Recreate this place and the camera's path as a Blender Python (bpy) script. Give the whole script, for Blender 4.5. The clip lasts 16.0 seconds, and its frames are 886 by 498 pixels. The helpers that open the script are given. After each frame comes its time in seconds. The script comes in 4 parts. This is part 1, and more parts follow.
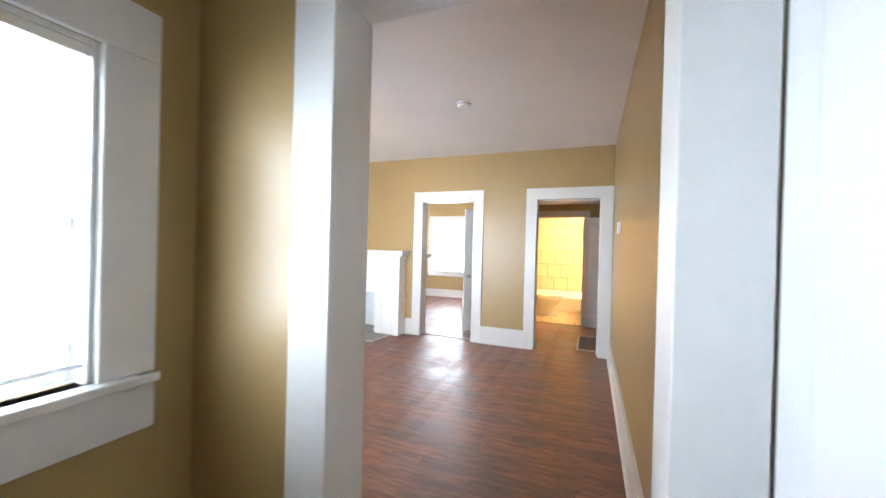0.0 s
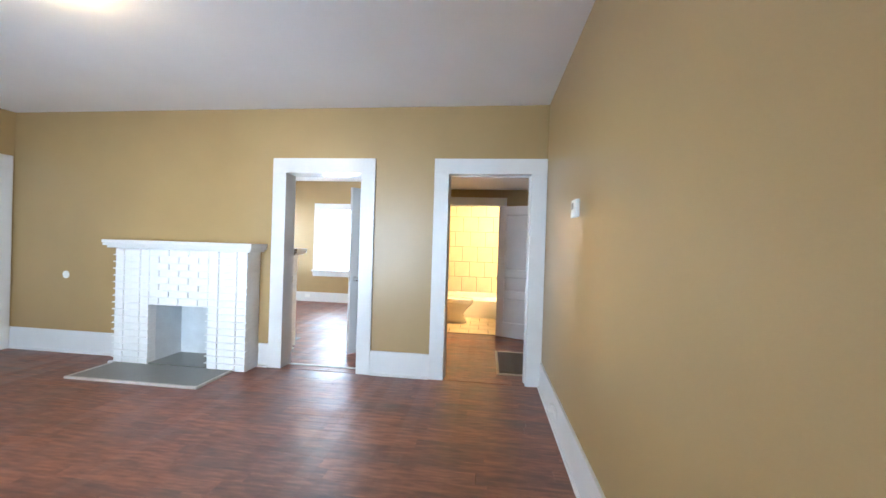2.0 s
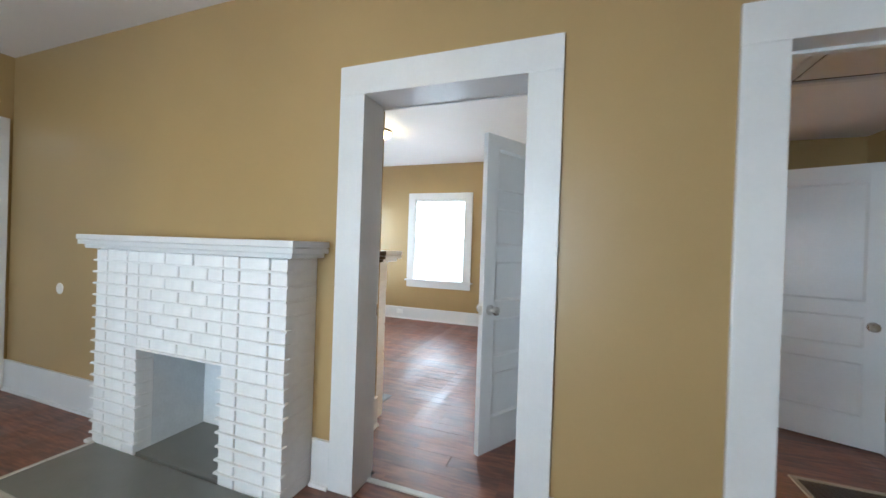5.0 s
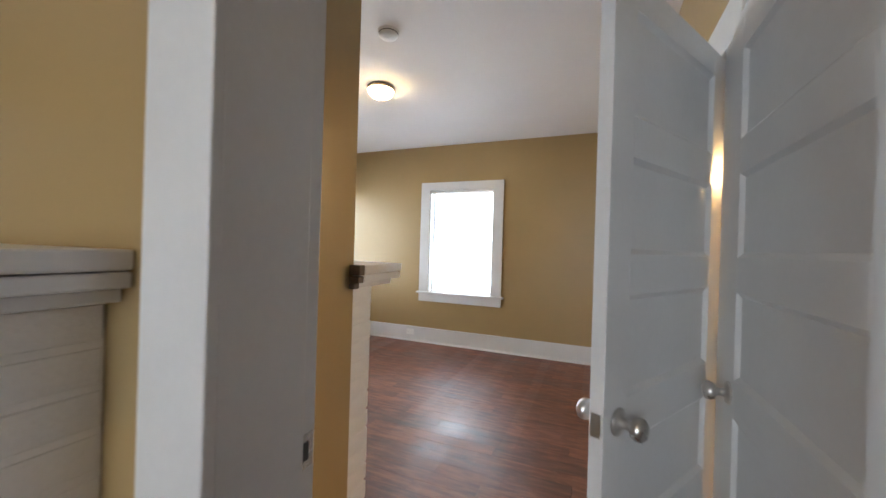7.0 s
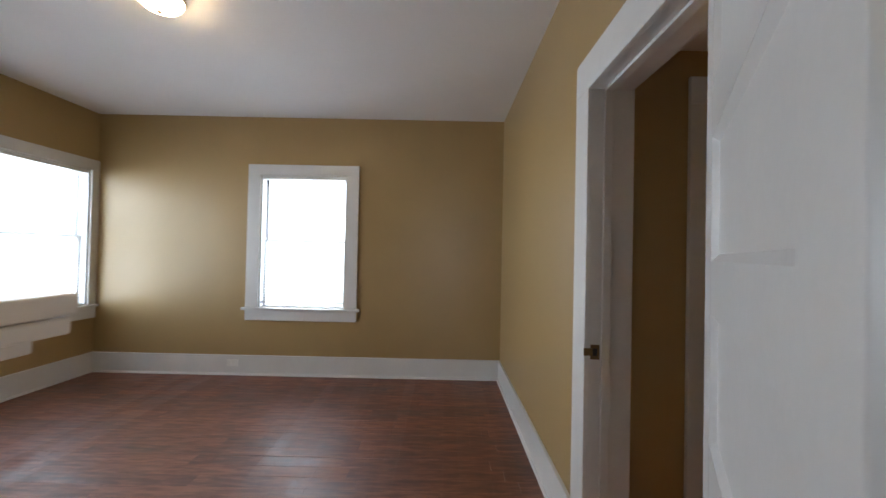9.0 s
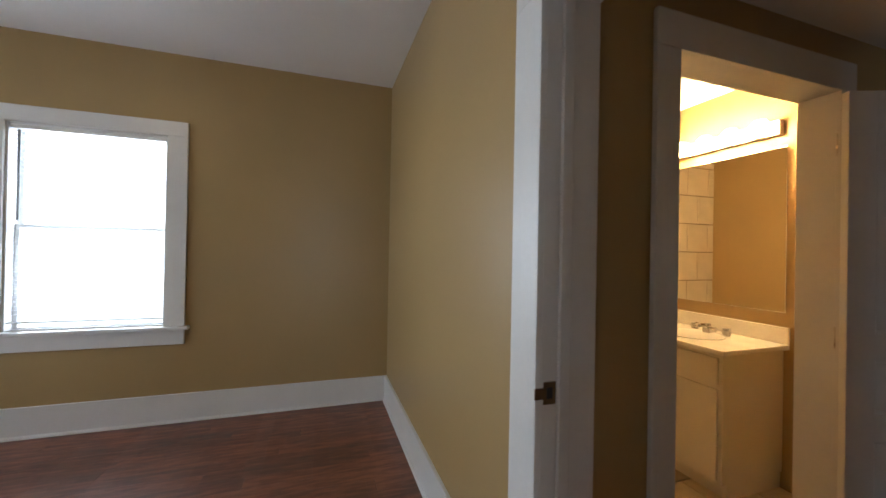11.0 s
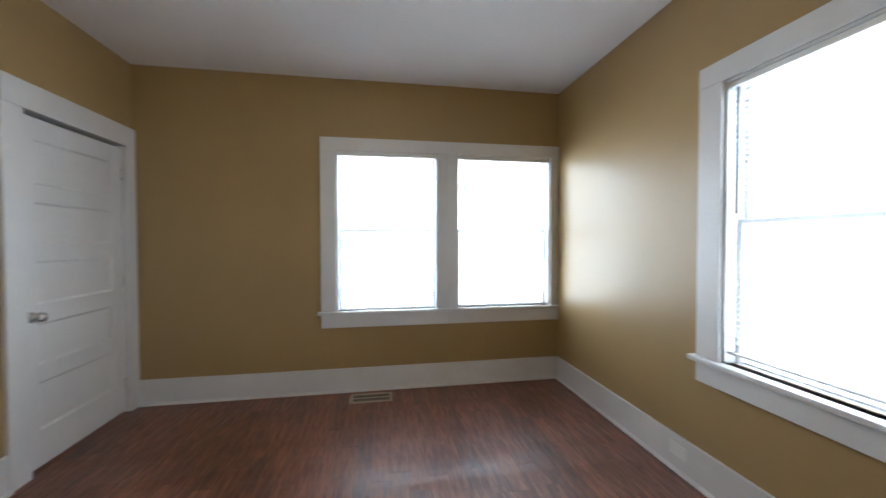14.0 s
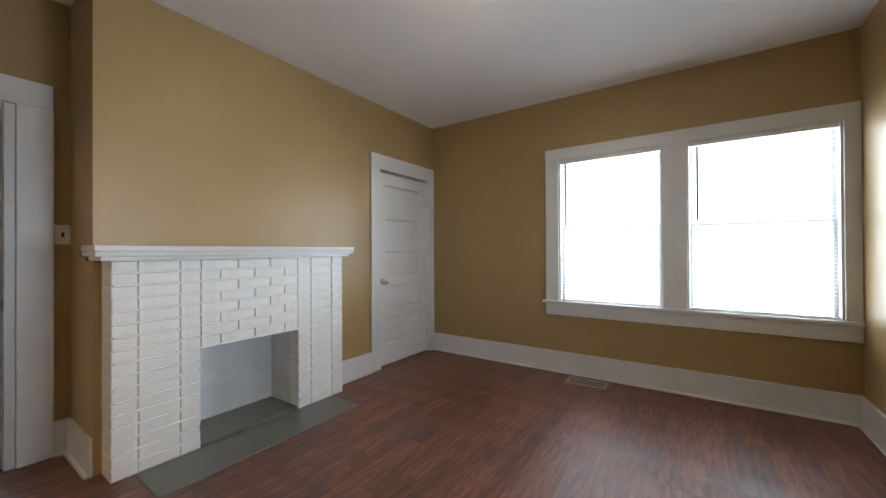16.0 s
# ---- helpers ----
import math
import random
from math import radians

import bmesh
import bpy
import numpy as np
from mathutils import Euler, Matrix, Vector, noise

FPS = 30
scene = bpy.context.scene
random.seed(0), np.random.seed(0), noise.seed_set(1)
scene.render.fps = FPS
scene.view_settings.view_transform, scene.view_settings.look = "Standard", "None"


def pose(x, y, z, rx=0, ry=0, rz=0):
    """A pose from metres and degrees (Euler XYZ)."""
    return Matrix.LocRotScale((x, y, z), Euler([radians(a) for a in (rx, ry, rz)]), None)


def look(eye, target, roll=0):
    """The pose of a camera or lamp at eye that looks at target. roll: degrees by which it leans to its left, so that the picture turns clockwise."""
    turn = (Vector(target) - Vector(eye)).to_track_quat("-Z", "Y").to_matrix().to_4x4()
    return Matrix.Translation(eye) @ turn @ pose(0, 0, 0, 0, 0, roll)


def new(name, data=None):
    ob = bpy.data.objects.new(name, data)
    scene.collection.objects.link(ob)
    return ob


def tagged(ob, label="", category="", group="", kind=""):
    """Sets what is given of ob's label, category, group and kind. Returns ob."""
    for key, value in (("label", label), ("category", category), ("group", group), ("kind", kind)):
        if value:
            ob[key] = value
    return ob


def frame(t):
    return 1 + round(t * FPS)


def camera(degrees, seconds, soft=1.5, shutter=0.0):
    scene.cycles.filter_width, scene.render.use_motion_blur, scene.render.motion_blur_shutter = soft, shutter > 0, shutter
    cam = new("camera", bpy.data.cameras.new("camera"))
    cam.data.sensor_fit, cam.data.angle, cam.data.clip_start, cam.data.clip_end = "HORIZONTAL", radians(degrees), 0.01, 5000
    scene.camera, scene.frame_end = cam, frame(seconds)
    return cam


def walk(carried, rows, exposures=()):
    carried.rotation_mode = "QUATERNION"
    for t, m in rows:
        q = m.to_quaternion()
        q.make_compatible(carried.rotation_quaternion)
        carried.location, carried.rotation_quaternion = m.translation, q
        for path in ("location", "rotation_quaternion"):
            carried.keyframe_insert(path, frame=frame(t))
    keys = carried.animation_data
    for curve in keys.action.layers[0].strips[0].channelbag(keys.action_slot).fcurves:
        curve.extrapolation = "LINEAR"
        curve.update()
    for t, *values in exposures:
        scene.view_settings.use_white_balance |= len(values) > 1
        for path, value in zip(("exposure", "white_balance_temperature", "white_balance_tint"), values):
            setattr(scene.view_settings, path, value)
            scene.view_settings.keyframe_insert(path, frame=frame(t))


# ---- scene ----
cam = camera(100.4, 16.0, shutter=0.4)
PATH = [
    (0, (-0.252, -5.115, 1.357), (-0.997, -3.259, 1.347), 1.5),
    (0.5, (-0.383, -4.752, 1.348), (-0.994, -2.848, 1.342), 1.3),
    (1, (-0.494, -4.381, 1.337), (-0.909, -2.425, 1.332), 1.4),
    (1.5, (-0.48, -3.996, 1.312), (-0.735, -2.012, 1.308), 1.4),
    (2, (-0.548, -3.629, 1.317), (-0.787, -1.644, 1.305), 1.8),
    (2.5, (-0.71, -3.255, 1.319), (-1.005, -1.277, 1.293), 2.0),
    (3, (-0.879, -2.895, 1.314), (-1.275, -0.935, 1.283), 1.7),
    (3.5, (-1.088, -2.532, 1.303), (-1.62, -0.605, 1.273), 1.7),
    (4, (-1.3, -2.187, 1.286), (-1.952, -0.297, 1.259), 1.7),
    (4.2, (-1.369, -2.08, 1.278), (-2.02, -0.189, 1.264), 1.8),
    (6.3, (-1.985, -0.744, 1.29), (-2.754, 1.102, 1.278), 1.8),
    (6.5, (-2.044, -0.607, 1.299), (-2.814, 1.239, 1.291), 1.7),
    (7, (-2.172, -0.353, 1.301), (-2.937, 1.495, 1.299), 1.7),
    (7.5, (-2.259, -0.109, 1.299), (-2.801, 1.816, 1.318), 1.3),
    (8, (-2.32, 0.114, 1.312), (-2.633, 2.09, 1.331), 1.2),
    (8.5, (-2.352, 0.295, 1.314), (-2.5, 2.289, 1.335), 1.2),
    (9, (-2.369, 0.419, 1.304), (-2.375, 2.419, 1.33), 1.2),
    (9.2, (-2.371, 0.459, 1.3), (-2.281, 2.457, 1.326), 1.1),
    (11.3, (-2.332, 1.244, 1.29), (-1.688, 3.137, 1.301), 1.1),
    (11.5, (-2.38, 1.357, 1.291), (-1.97, 3.315, 1.286), 1.4),
    (12, (-2.468, 1.654, 1.302), (-2.685, 3.642, 1.274), 1.6),
    (12.5, (-2.558, 1.905, 1.303), (-3.354, 3.739, 1.25), 1.2),
    (13, (-2.605, 2.17, 1.306), (-3.995, 3.607, 1.25), 0.9),
    (13.5, (-2.706, 2.37, 1.295), (-4.490, 3.273, 1.245), 0.3),
    (14, (-2.732, 2.611, 1.314), (-4.703, 2.947, 1.27), -0.1),
    (14.5, (-2.646, 2.787, 1.263), (-4.623, 2.487, 1.254), -0.5),
    (15, (-2.525, 2.965, 1.25), (-4.384, 2.229, 1.248), -0.2),
    (15.5, (-2.409, 3.155, 1.223), (-4.147, 2.166, 1.233), -0.2),
    (16, (-2.361, 3.361, 1.2), (-4.01, 2.229, 1.211), -0.3),
]
walk(cam, [(t, look(eye, target, roll)) for t, eye, target, roll in PATH], [
    (0.0, 1.84, 5700, 8), (1.0, 1.78, 5650, 6), (2.0, 1.74, 5100, 4), (3.0, 1.74, 4850, 2), (4.2, 1.5, 5050, 2), (6.3, 0.66, 5750, 4),
    (7.0, 0.55, 5850, 8), (8.0, 0.1, 6200, 10), (9.2, -0.02, 5750, 8), (11.5, -0.14, 5750, 7), (12.0, -0.15, 5300, 5), (13.0, -0.02, 5350, 6),
    (14.5, -0.02, 5750, 6), (16.0, -0.02, 5850, 7)])

# ---- world, sun, daylight in the windows ----
SKY_POWER = 29.0      # watts per square metre of the bright sky behind each window
LAMP_GLOW = 46.0      # ceiling domes
BATH_GLOW = 230.0      # bathroom globes
world = bpy.data.worlds.new("overcast_sky")
scene.world = world
world.use_nodes = True
wn = world.node_tree
sky = wn.nodes.new("ShaderNodeTexSky")
sky.sky_type = "NISHITA"
sky.sun_disc = False
sky.sun_elevation = radians(42)
sky.sun_rotation = radians(60)
sky.dust_density = 4.0
wn.links.new(sky.outputs[0], wn.nodes["Background"].inputs[0])
wn.nodes["Background"].inputs[1].default_value = 0.12
sun = new("sun", bpy.data.lights.new("sun", "SUN"))
sun.data.energy = 1.2
sun.data.angle = radians(14)
sun.data.color = (1.0, 0.96, 0.9)
sun.matrix_basis = look((6, 4, 7), (0, 0, 0))


def window_light(eye, toward, w, h, power=1.0):
    li = bpy.data.lights.new("window_daylight", "AREA")
    li.shape = "RECTANGLE"
    li.size, li.size_y = w, h
    li.energy = SKY_POWER * power * w * h
    li.color = (0.93, 0.97, 1.0)
    ob = new("window_daylight", li)
    ob.matrix_basis = look(eye, toward)
    return ob


# ---- materials ----
def material(name, base, rough=0.5, metal=0.0, vary=0.06, scale=2.0, fine=90.0, bump=0.05, spec=0.5, rough_vary=0.05, coat=0.0,
             emit=None, glow=0.0, translucent=0.0, stain=None):
    m = bpy.data.materials.new(name)
    m.use_nodes = True
    n, l = m.node_tree.nodes, m.node_tree.links
    b = n["Principled BSDF"]
    tc = n.new("ShaderNodeTexCoord")
    big = n.new("ShaderNodeTexNoise")
    big.inputs["Scale"].default_value = scale
    big.inputs["Detail"].default_value = 5.0
    small = n.new("ShaderNodeTexNoise")
    small.inputs["Scale"].default_value = fine
    small.inputs["Detail"].default_value = 4.0
    l.new(tc.outputs["Object"], big.inputs["Vector"])
    l.new(tc.outputs["Object"], small.inputs["Vector"])
    dark = stain if stain else tuple(c * (1 - 1.6 * vary) for c in base)
    light = tuple(min(1.0, c * (1 + 1.6 * vary)) for c in base)
    add = n.new("ShaderNodeMath")
    add.operation = "MULTIPLY_ADD"
    l.new(small.outputs["Fac"], add.inputs[0])
    add.inputs[1].default_value = 0.3
    l.new(big.outputs["Fac"], add.inputs[2])
    ramp = n.new("ShaderNodeValToRGB")
    ramp.color_ramp.interpolation = "EASE"
    ramp.color_ramp.elements[0].position, ramp.color_ramp.elements[0].color = 0.35, (*dark, 1)
    ramp.color_ramp.elements[1].position, ramp.color_ramp.elements[1].color = 0.95, (*light, 1)
    l.new(add.outputs[0], ramp.inputs[0])
    l.new(ramp.outputs[0], b.inputs["Base Color"])
    rr = n.new("ShaderNodeMapRange")
    rr.inputs["To Min"].default_value = max(0.02, rough - rough_vary)
    rr.inputs["To Max"].default_value = min(1.0, rough + rough_vary)
    l.new(big.outputs["Fac"], rr.inputs["Value"])
    l.new(rr.outputs[0], b.inputs["Roughness"])
    b.inputs["Metallic"].default_value = metal
    b.inputs["Specular IOR Level"].default_value = spec
    b.inputs["Coat Weight"].default_value = coat
    if bump:
        bp = n.new("ShaderNodeBump")
        bp.inputs["Strength"].default_value = bump
        bp.inputs["Distance"].default_value = 0.01
        l.new(small.outputs["Fac"], bp.inputs["Height"])
        l.new(bp.outputs[0], b.inputs["Normal"])
    if emit:
        b.inputs["Emission Color"].default_value = (*emit, 1)
        b.inputs["Emission Strength"].default_value = glow
    if translucent:
        tr = n.new("ShaderNodeBsdfTranslucent")
        tr.inputs["Color"].default_value = (*base, 1)
        ms = n.new("ShaderNodeMixShader")
        ms.inputs[0].default_value = translucent
        l.new(b.outputs[0], ms.inputs[1])
        l.new(tr.outputs[0], ms.inputs[2])
        l.new(ms.outputs[0], n["Material Output"].inputs["Surface"])
    return m


def plank_material(name, dark, mid, light):
    m = bpy.data.materials.new(name)
    m.use_nodes = True
    n, l = m.node_tree.nodes, m.node_tree.links
    b = n["Principled BSDF"]
    tc = n.new("ShaderNodeTexCoord")
    info = n.new("ShaderNodeObjectInfo")
    wide = n.new("ShaderNodeVectorMath")
    wide.operation = "MULTIPLY_ADD"
    l.new(info.outputs["Random"], wide.inputs[0])
    wide.inputs[1].default_value = (37.0, 91.0, 11.0)
    l.new(tc.outputs["Object"], wide.inputs[2])
    stretch = n.new("ShaderNodeMapping")
    stretch.inputs["Scale"].default_value = (1.9, 13.0, 1.0)
    l.new(wide.outputs[0], stretch.inputs["Vector"])
    grain = n.new("ShaderNodeTexNoise")
    grain.inputs["Scale"].default_value = 3.0
    grain.inputs["Detail"].default_value = 8.0
    grain.inputs["Roughness"].default_value = 0.62
    grain.inputs["Distortion"].default_value = 0.15
    l.new(stretch.outputs[0], grain.inputs["Vector"])
    geo = n.new("ShaderNodeNewGeometry")
    smear = n.new("ShaderNodeTexNoise")
    smear.inputs["Scale"].default_value = 1.7
    smear.inputs["Detail"].default_value = 6.0
    smear.inputs["Roughness"].default_value = 0.65
    sm = n.new("ShaderNodeMapping")
    sm.inputs["Scale"].default_value = (1.3, 1.5, 1.0)
    l.new(geo.outputs["Position"], sm.inputs["Vector"])
    l.new(sm.outputs[0], smear.inputs["Vector"])
    thin = n.new("ShaderNodeMapping")
    thin.inputs["Scale"].default_value = (2.5, 110.0, 1.0)
    l.new(wide.outputs[0], thin.inputs["Vector"])
    fibre = n.new("ShaderNodeTexNoise")
    fibre.inputs["Scale"].default_value = 3.0
    fibre.inputs["Detail"].default_value = 4.0
    l.new(thin.outputs[0], fibre.inputs["Vector"])
    both = n.new("ShaderNodeMath")
    both.operation = "MULTIPLY_ADD"
    l.new(fibre.outputs["Fac"], both.inputs[0])
    both.inputs[1].default_value = 0.20
    off = n.new("ShaderNodeMath")
    off.operation = "MULTIPLY_ADD"
    l.new(grain.outputs["Fac"], off.inputs[0])
    off.inputs[1].default_value = 1.12
    off.inputs[2].default_value = -0.07
    l.new(off.outputs[0], both.inputs[2])
    mixv = n.new("ShaderNodeMath")
    mixv.operation = "MULTIPLY_ADD"
    l.new(info.outputs["Random"], mixv.inputs[0])
    mixv.inputs[1].default_value = 0.20
    l.new(both.outputs[0], mixv.inputs[2])
    mix2 = n.new("ShaderNodeMath")
    mix2.operation = "MULTIPLY_ADD"
    l.new(smear.outputs["Fac"], mix2.inputs[0])
    mix2.inputs[1].default_value = 0.46
    l.new(mixv.outputs[0], mix2.inputs[2])
    ramp = n.new("ShaderNodeValToRGB")
    cr = ramp.color_ramp
    cr.elements[0].position, cr.elements[0].color = 0.48, (*dark, 1)
    cr.elements[1].position, cr.elements[1].color = 0.93, (*light, 1)
    e = cr.elements.new(0.71)
    e.color = (*mid, 1)
    tone = n.new("ShaderNodeMath")
    tone.operation = "MULTIPLY"
    l.new(mix2.outputs[0], tone.inputs[0])
    tone.inputs[1].default_value = 0.8
    l.new(tone.outputs[0], ramp.inputs[0])
    l.new(ramp.outputs[0], b.inputs["Base Color"])
    rr = n.new("ShaderNodeMapRange")
    rr.inputs["From Min"].default_value, rr.inputs["From Max"].default_value = 0.35, 0.65
    rr.inputs["To Min"].default_value, rr.inputs["To Max"].default_value = 0.30, 0.45
    l.new(smear.outputs["Fac"], rr.inputs["Value"])
    gloss = n.new("ShaderNodeMath")
    gloss.operation = "MULTIPLY_ADD"
    l.new(info.outputs["Random"], gloss.inputs[0])
    gloss.inputs[1].default_value = 0.07
    l.new(rr.outputs[0], gloss.inputs[2])
    bp = n.new("ShaderNodeBump")
    bp.inputs["Strength"].default_value = 0.16
    bp.inputs["Distance"].default_value = 0.003
    l.new(both.outputs[0], bp.inputs["Height"])
    # old boards under the planks show through as faint tilted bands along y
    xyz = n.new("ShaderNodeSeparateXYZ")
    l.new(geo.outputs["Position"], xyz.inputs[0])

    def calc(op, a, bb, c=None):
        q = n.new("ShaderNodeMath")
        q.operation = op
        for i, v in enumerate((a, bb, c)):
            if v is None:
                continue
            if isinstance(v, float):
                q.inputs[i].default_value = v
            else:
                l.new(v, q.inputs[i])
        return q.outputs[0]
    bx = calc("MULTIPLY", xyz.outputs[0], 1 / 0.094)
    seed = n.new("ShaderNodeTexWhiteNoise")
    seed.noise_dimensions = "1D"
    l.new(calc("FLOOR", bx, None), seed.inputs["W"])
    tilt = calc("MULTIPLY", calc("SUBTRACT", seed.outputs["Value"], 0.5), calc("FRACT", bx, None))
    sag = n.new("ShaderNodeTexNoise")
    sag.inputs["Scale"].default_value = 5.0
    sag.inputs["Detail"].default_value = 2.0
    l.new(geo.outputs["Position"], sag.inputs["Vector"])
    l.new(calc("MULTIPLY_ADD", seed.outputs["Value"], 0.12, gloss.outputs[0]), b.inputs["Roughness"])
    b.inputs["Specular IOR Level"].default_value = 0.95
    height = calc("MULTIPLY_ADD", tilt, 0.0021, calc("MULTIPLY", sag.outputs["Fac"], 0.0005))
    bands = n.new("ShaderNodeBump")
    bands.inputs["Strength"].default_value = 1.0
    bands.inputs["Distance"].default_value = 1.0
    l.new(height, bands.inputs["Height"])
    l.new(bands.outputs[0], bp.inputs["Normal"])
    l.new(bp.outputs[0], b.inputs["Normal"])
    return m


def glass_material(name):
    m = bpy.data.materials.new(name)
    m.use_nodes = True
    n, l = m.node_tree.nodes, m.node_tree.links
    tr = n.new("ShaderNodeBsdfTransparent")
    gl = n.new("ShaderNodeBsdfGlossy")
    gl.inputs["Roughness"].default_value = 0.02
    ms = n.new("ShaderNodeMixShader")
    ms.inputs[0].default_value = 0.06
    l.new(tr.outputs[0], ms.inputs[1])
    l.new(gl.outputs[0], ms.inputs[2])
    l.new(ms.outputs[0], n["Material Output"].inputs["Surface"])
    return m


TAN = material("tan_wall_paint", (0.372, 0.262, 0.114), rough=0.36, vary=0.035, scale=1.3, fine=160, bump=0.05, spec=0.5)
CEIL = material("ceiling_paint", (0.81, 0.795, 0.79), rough=0.75, vary=0.025, scale=0.9, fine=120, bump=0.06)
WHITE = material("white_trim_paint", (0.68, 0.68, 0.675), rough=0.30, vary=0.03, scale=3.0, fine=60, bump=0.04)
BRICKW = material("white_painted_brick", (0.80, 0.80, 0.79), rough=0.42, vary=0.04, scale=9.0, fine=120, bump=0.22)
FIREBOX = material("painted_firebox_plaster", (0.66, 0.68, 0.69), rough=0.6, vary=0.08, scale=4.0, fine=70, bump=0.2)
GREY = material("grey_painted_hearth", (0.17, 0.17, 0.155), rough=0.33, vary=0.06, scale=3.0, fine=90, bump=0.08)
STRIP = material("pale_edge_strip", (0.52, 0.50, 0.46), rough=0.45, vary=0.08, scale=8.0)
FLOOR = plank_material("red_brown_plank", (0.046, 0.0205, 0.0155), (0.146, 0.054, 0.033), (0.290, 0.118, 0.067))
SUBFLOOR = material("dark_subfloor", (0.02, 0.012, 0.009), rough=0.7, vary=0.1)
NICKEL = material("satin_nickel", (0.55, 0.53, 0.50), rough=0.28, metal=1.0, vary=0.05, scale=20, bump=0.0)
BRONZE = material("brushed_lamp_ring", (0.45, 0.36, 0.24), rough=0.35, metal=1.0, vary=0.05, scale=20, bump=0.0)
DOME = material("frosted_dome_glass", (0.9, 0.86, 0.78), rough=0.4, vary=0.02, bump=0.0, emit=(1.0, 0.67, 0.31), glow=LAMP_GLOW)
BULB = material("glowing_globe_glass", (0.9, 0.86, 0.78), rough=0.4, vary=0.02, bump=0.0, emit=(1.0, 0.60, 0.23), glow=BATH_GLOW)
SLAT = material("white_vinyl_slat", (0.66, 0.67, 0.68), rough=0.45, vary=0.02, scale=6, bump=0.0, translucent=0.36)
PLASTIC = material("white_plastic", (0.78, 0.78, 0.76), rough=0.35, vary=0.02, scale=10, bump=0.0)
WAND = material("clear_grey_acrylic", (0.16, 0.17, 0.18), rough=0.15, vary=0.02, bump=0.0)
# near-black: the toggle's own colour, elsewhere shade inside holes given as colour
DARK = material("dark_toggle_and_hole_shade", (0.02, 0.02, 0.02), rough=0.6, vary=0.05)
BRASS = material("aged_brass", (0.20, 0.135, 0.07), rough=0.38, metal=1.0, vary=0.1, scale=30, bump=0.0)
GRILLE = material("tan_enamel_grille", (0.46, 0.39, 0.28), rough=0.45, vary=0.1, scale=12)
GRILLE_DARK = material("brown_grille_bar", (0.13, 0.10, 0.075), rough=0.5, metal=0.4, vary=0.1, scale=12)
TILE = material("cream_ceramic_tile", (0.66, 0.59, 0.46), rough=0.16, vary=0.04, scale=6.0, fine=40, bump=0.02)
GROUT = material("brown_grout", (0.16, 0.115, 0.07), rough=0.85, vary=0.1, scale=30)
FTILE = material("beige_floor_tile", (0.56, 0.46, 0.31), rough=0.3, vary=0.12, scale=5.0, fine=30, bump=0.03)
CERAMIC = material("white_vitreous_china", (0.82, 0.80, 0.76), rough=0.1, vary=0.01, bump=0.0, coat=0.3)
MARBLE = material("cultured_marble_top", (0.80, 0.77, 0.70), rough=0.12, vary=0.05, scale=7, bump=0.0)
CABINET = material("cream_cabinet_paint", (0.72, 0.68, 0.58), rough=0.35, vary=0.03)
MIRROR = material("mirror_silver", (0.92, 0.92, 0.92), rough=0.015, metal=1.0, vary=0.0, bump=0.0, rough_vary=0.0)
GLASS = glass_material("window_glass")
SIDING = material("grey_siding", (0.42, 0.43, 0.42), rough=0.6, vary=0.05)
GRASS = material("ground_grass", (0.09, 0.11, 0.05), rough=0.9, vary=0.25, scale=0.6, fine=20, bump=0.4)
RAW = material("raw_brown_wood", (0.11, 0.085, 0.065), rough=0.8, vary=0.2, scale=25)


# ---- building helpers ----
def basis(ob):
    m = ob.matrix_basis.copy()
    while ob.parent:
        ob = ob.parent
        m = ob.matrix_basis @ m
    return m


def add_box(bm, a, b, bevel=0.0):
    lo = [min(p, q) for p, q in zip(a, b)]
    hi = [max(p, q) for p, q in zip(a, b)]
    made = bmesh.ops.create_cube(bm, size=1)
    for v in made["verts"]:
        v.co = [lo[i] + (v.co[i] + 0.5) * (hi[i] - lo[i]) for i in range(3)]
    if bevel:
        edges = list({e for v in made["verts"] for e in v.link_edges})
        bmesh.ops.bevel(bm, geom=edges, offset=bevel, segments=2, profile=0.5, affect="EDGES")
    return bm


def block(a, b, bevel=0.0):
    return add_box(bmesh.new(), a, b, bevel)


def to_mesh(name, bm, mat, smooth=False):
    me = bpy.data.meshes.new(name)
    bmesh.ops.recalc_face_normals(bm, faces=bm.faces)
    for f in bm.faces:
        f.smooth = smooth
    bm.to_mesh(me)
    bm.free()
    me.materials.append(mat)
    return me


def thing(name, at, label, category, group="", kind="", rz=0.0):
    ob = new(name)
    ob.empty_display_size = 0.1
    ob.matrix_basis = pose(*at, 0, 0, rz)
    return tagged(ob, label, category, group, kind)


def part(name, bm, mat, parent, label="", local=False, smooth=False):
    """Links a bmesh, given in world metres (or in its thing's own), as one mesh under its parent."""
    if not local:
        bm.transform(basis(parent).inverted())
    ob = new(name, to_mesh(name, bm, mat, smooth))
    ob.parent = parent
    return tagged(ob, label)


def solid(name, bm, mat, label, category, group="", kind="", smooth=False):
    return tagged(new(name, to_mesh(name, bm, mat, smooth)), label, category, group, kind)


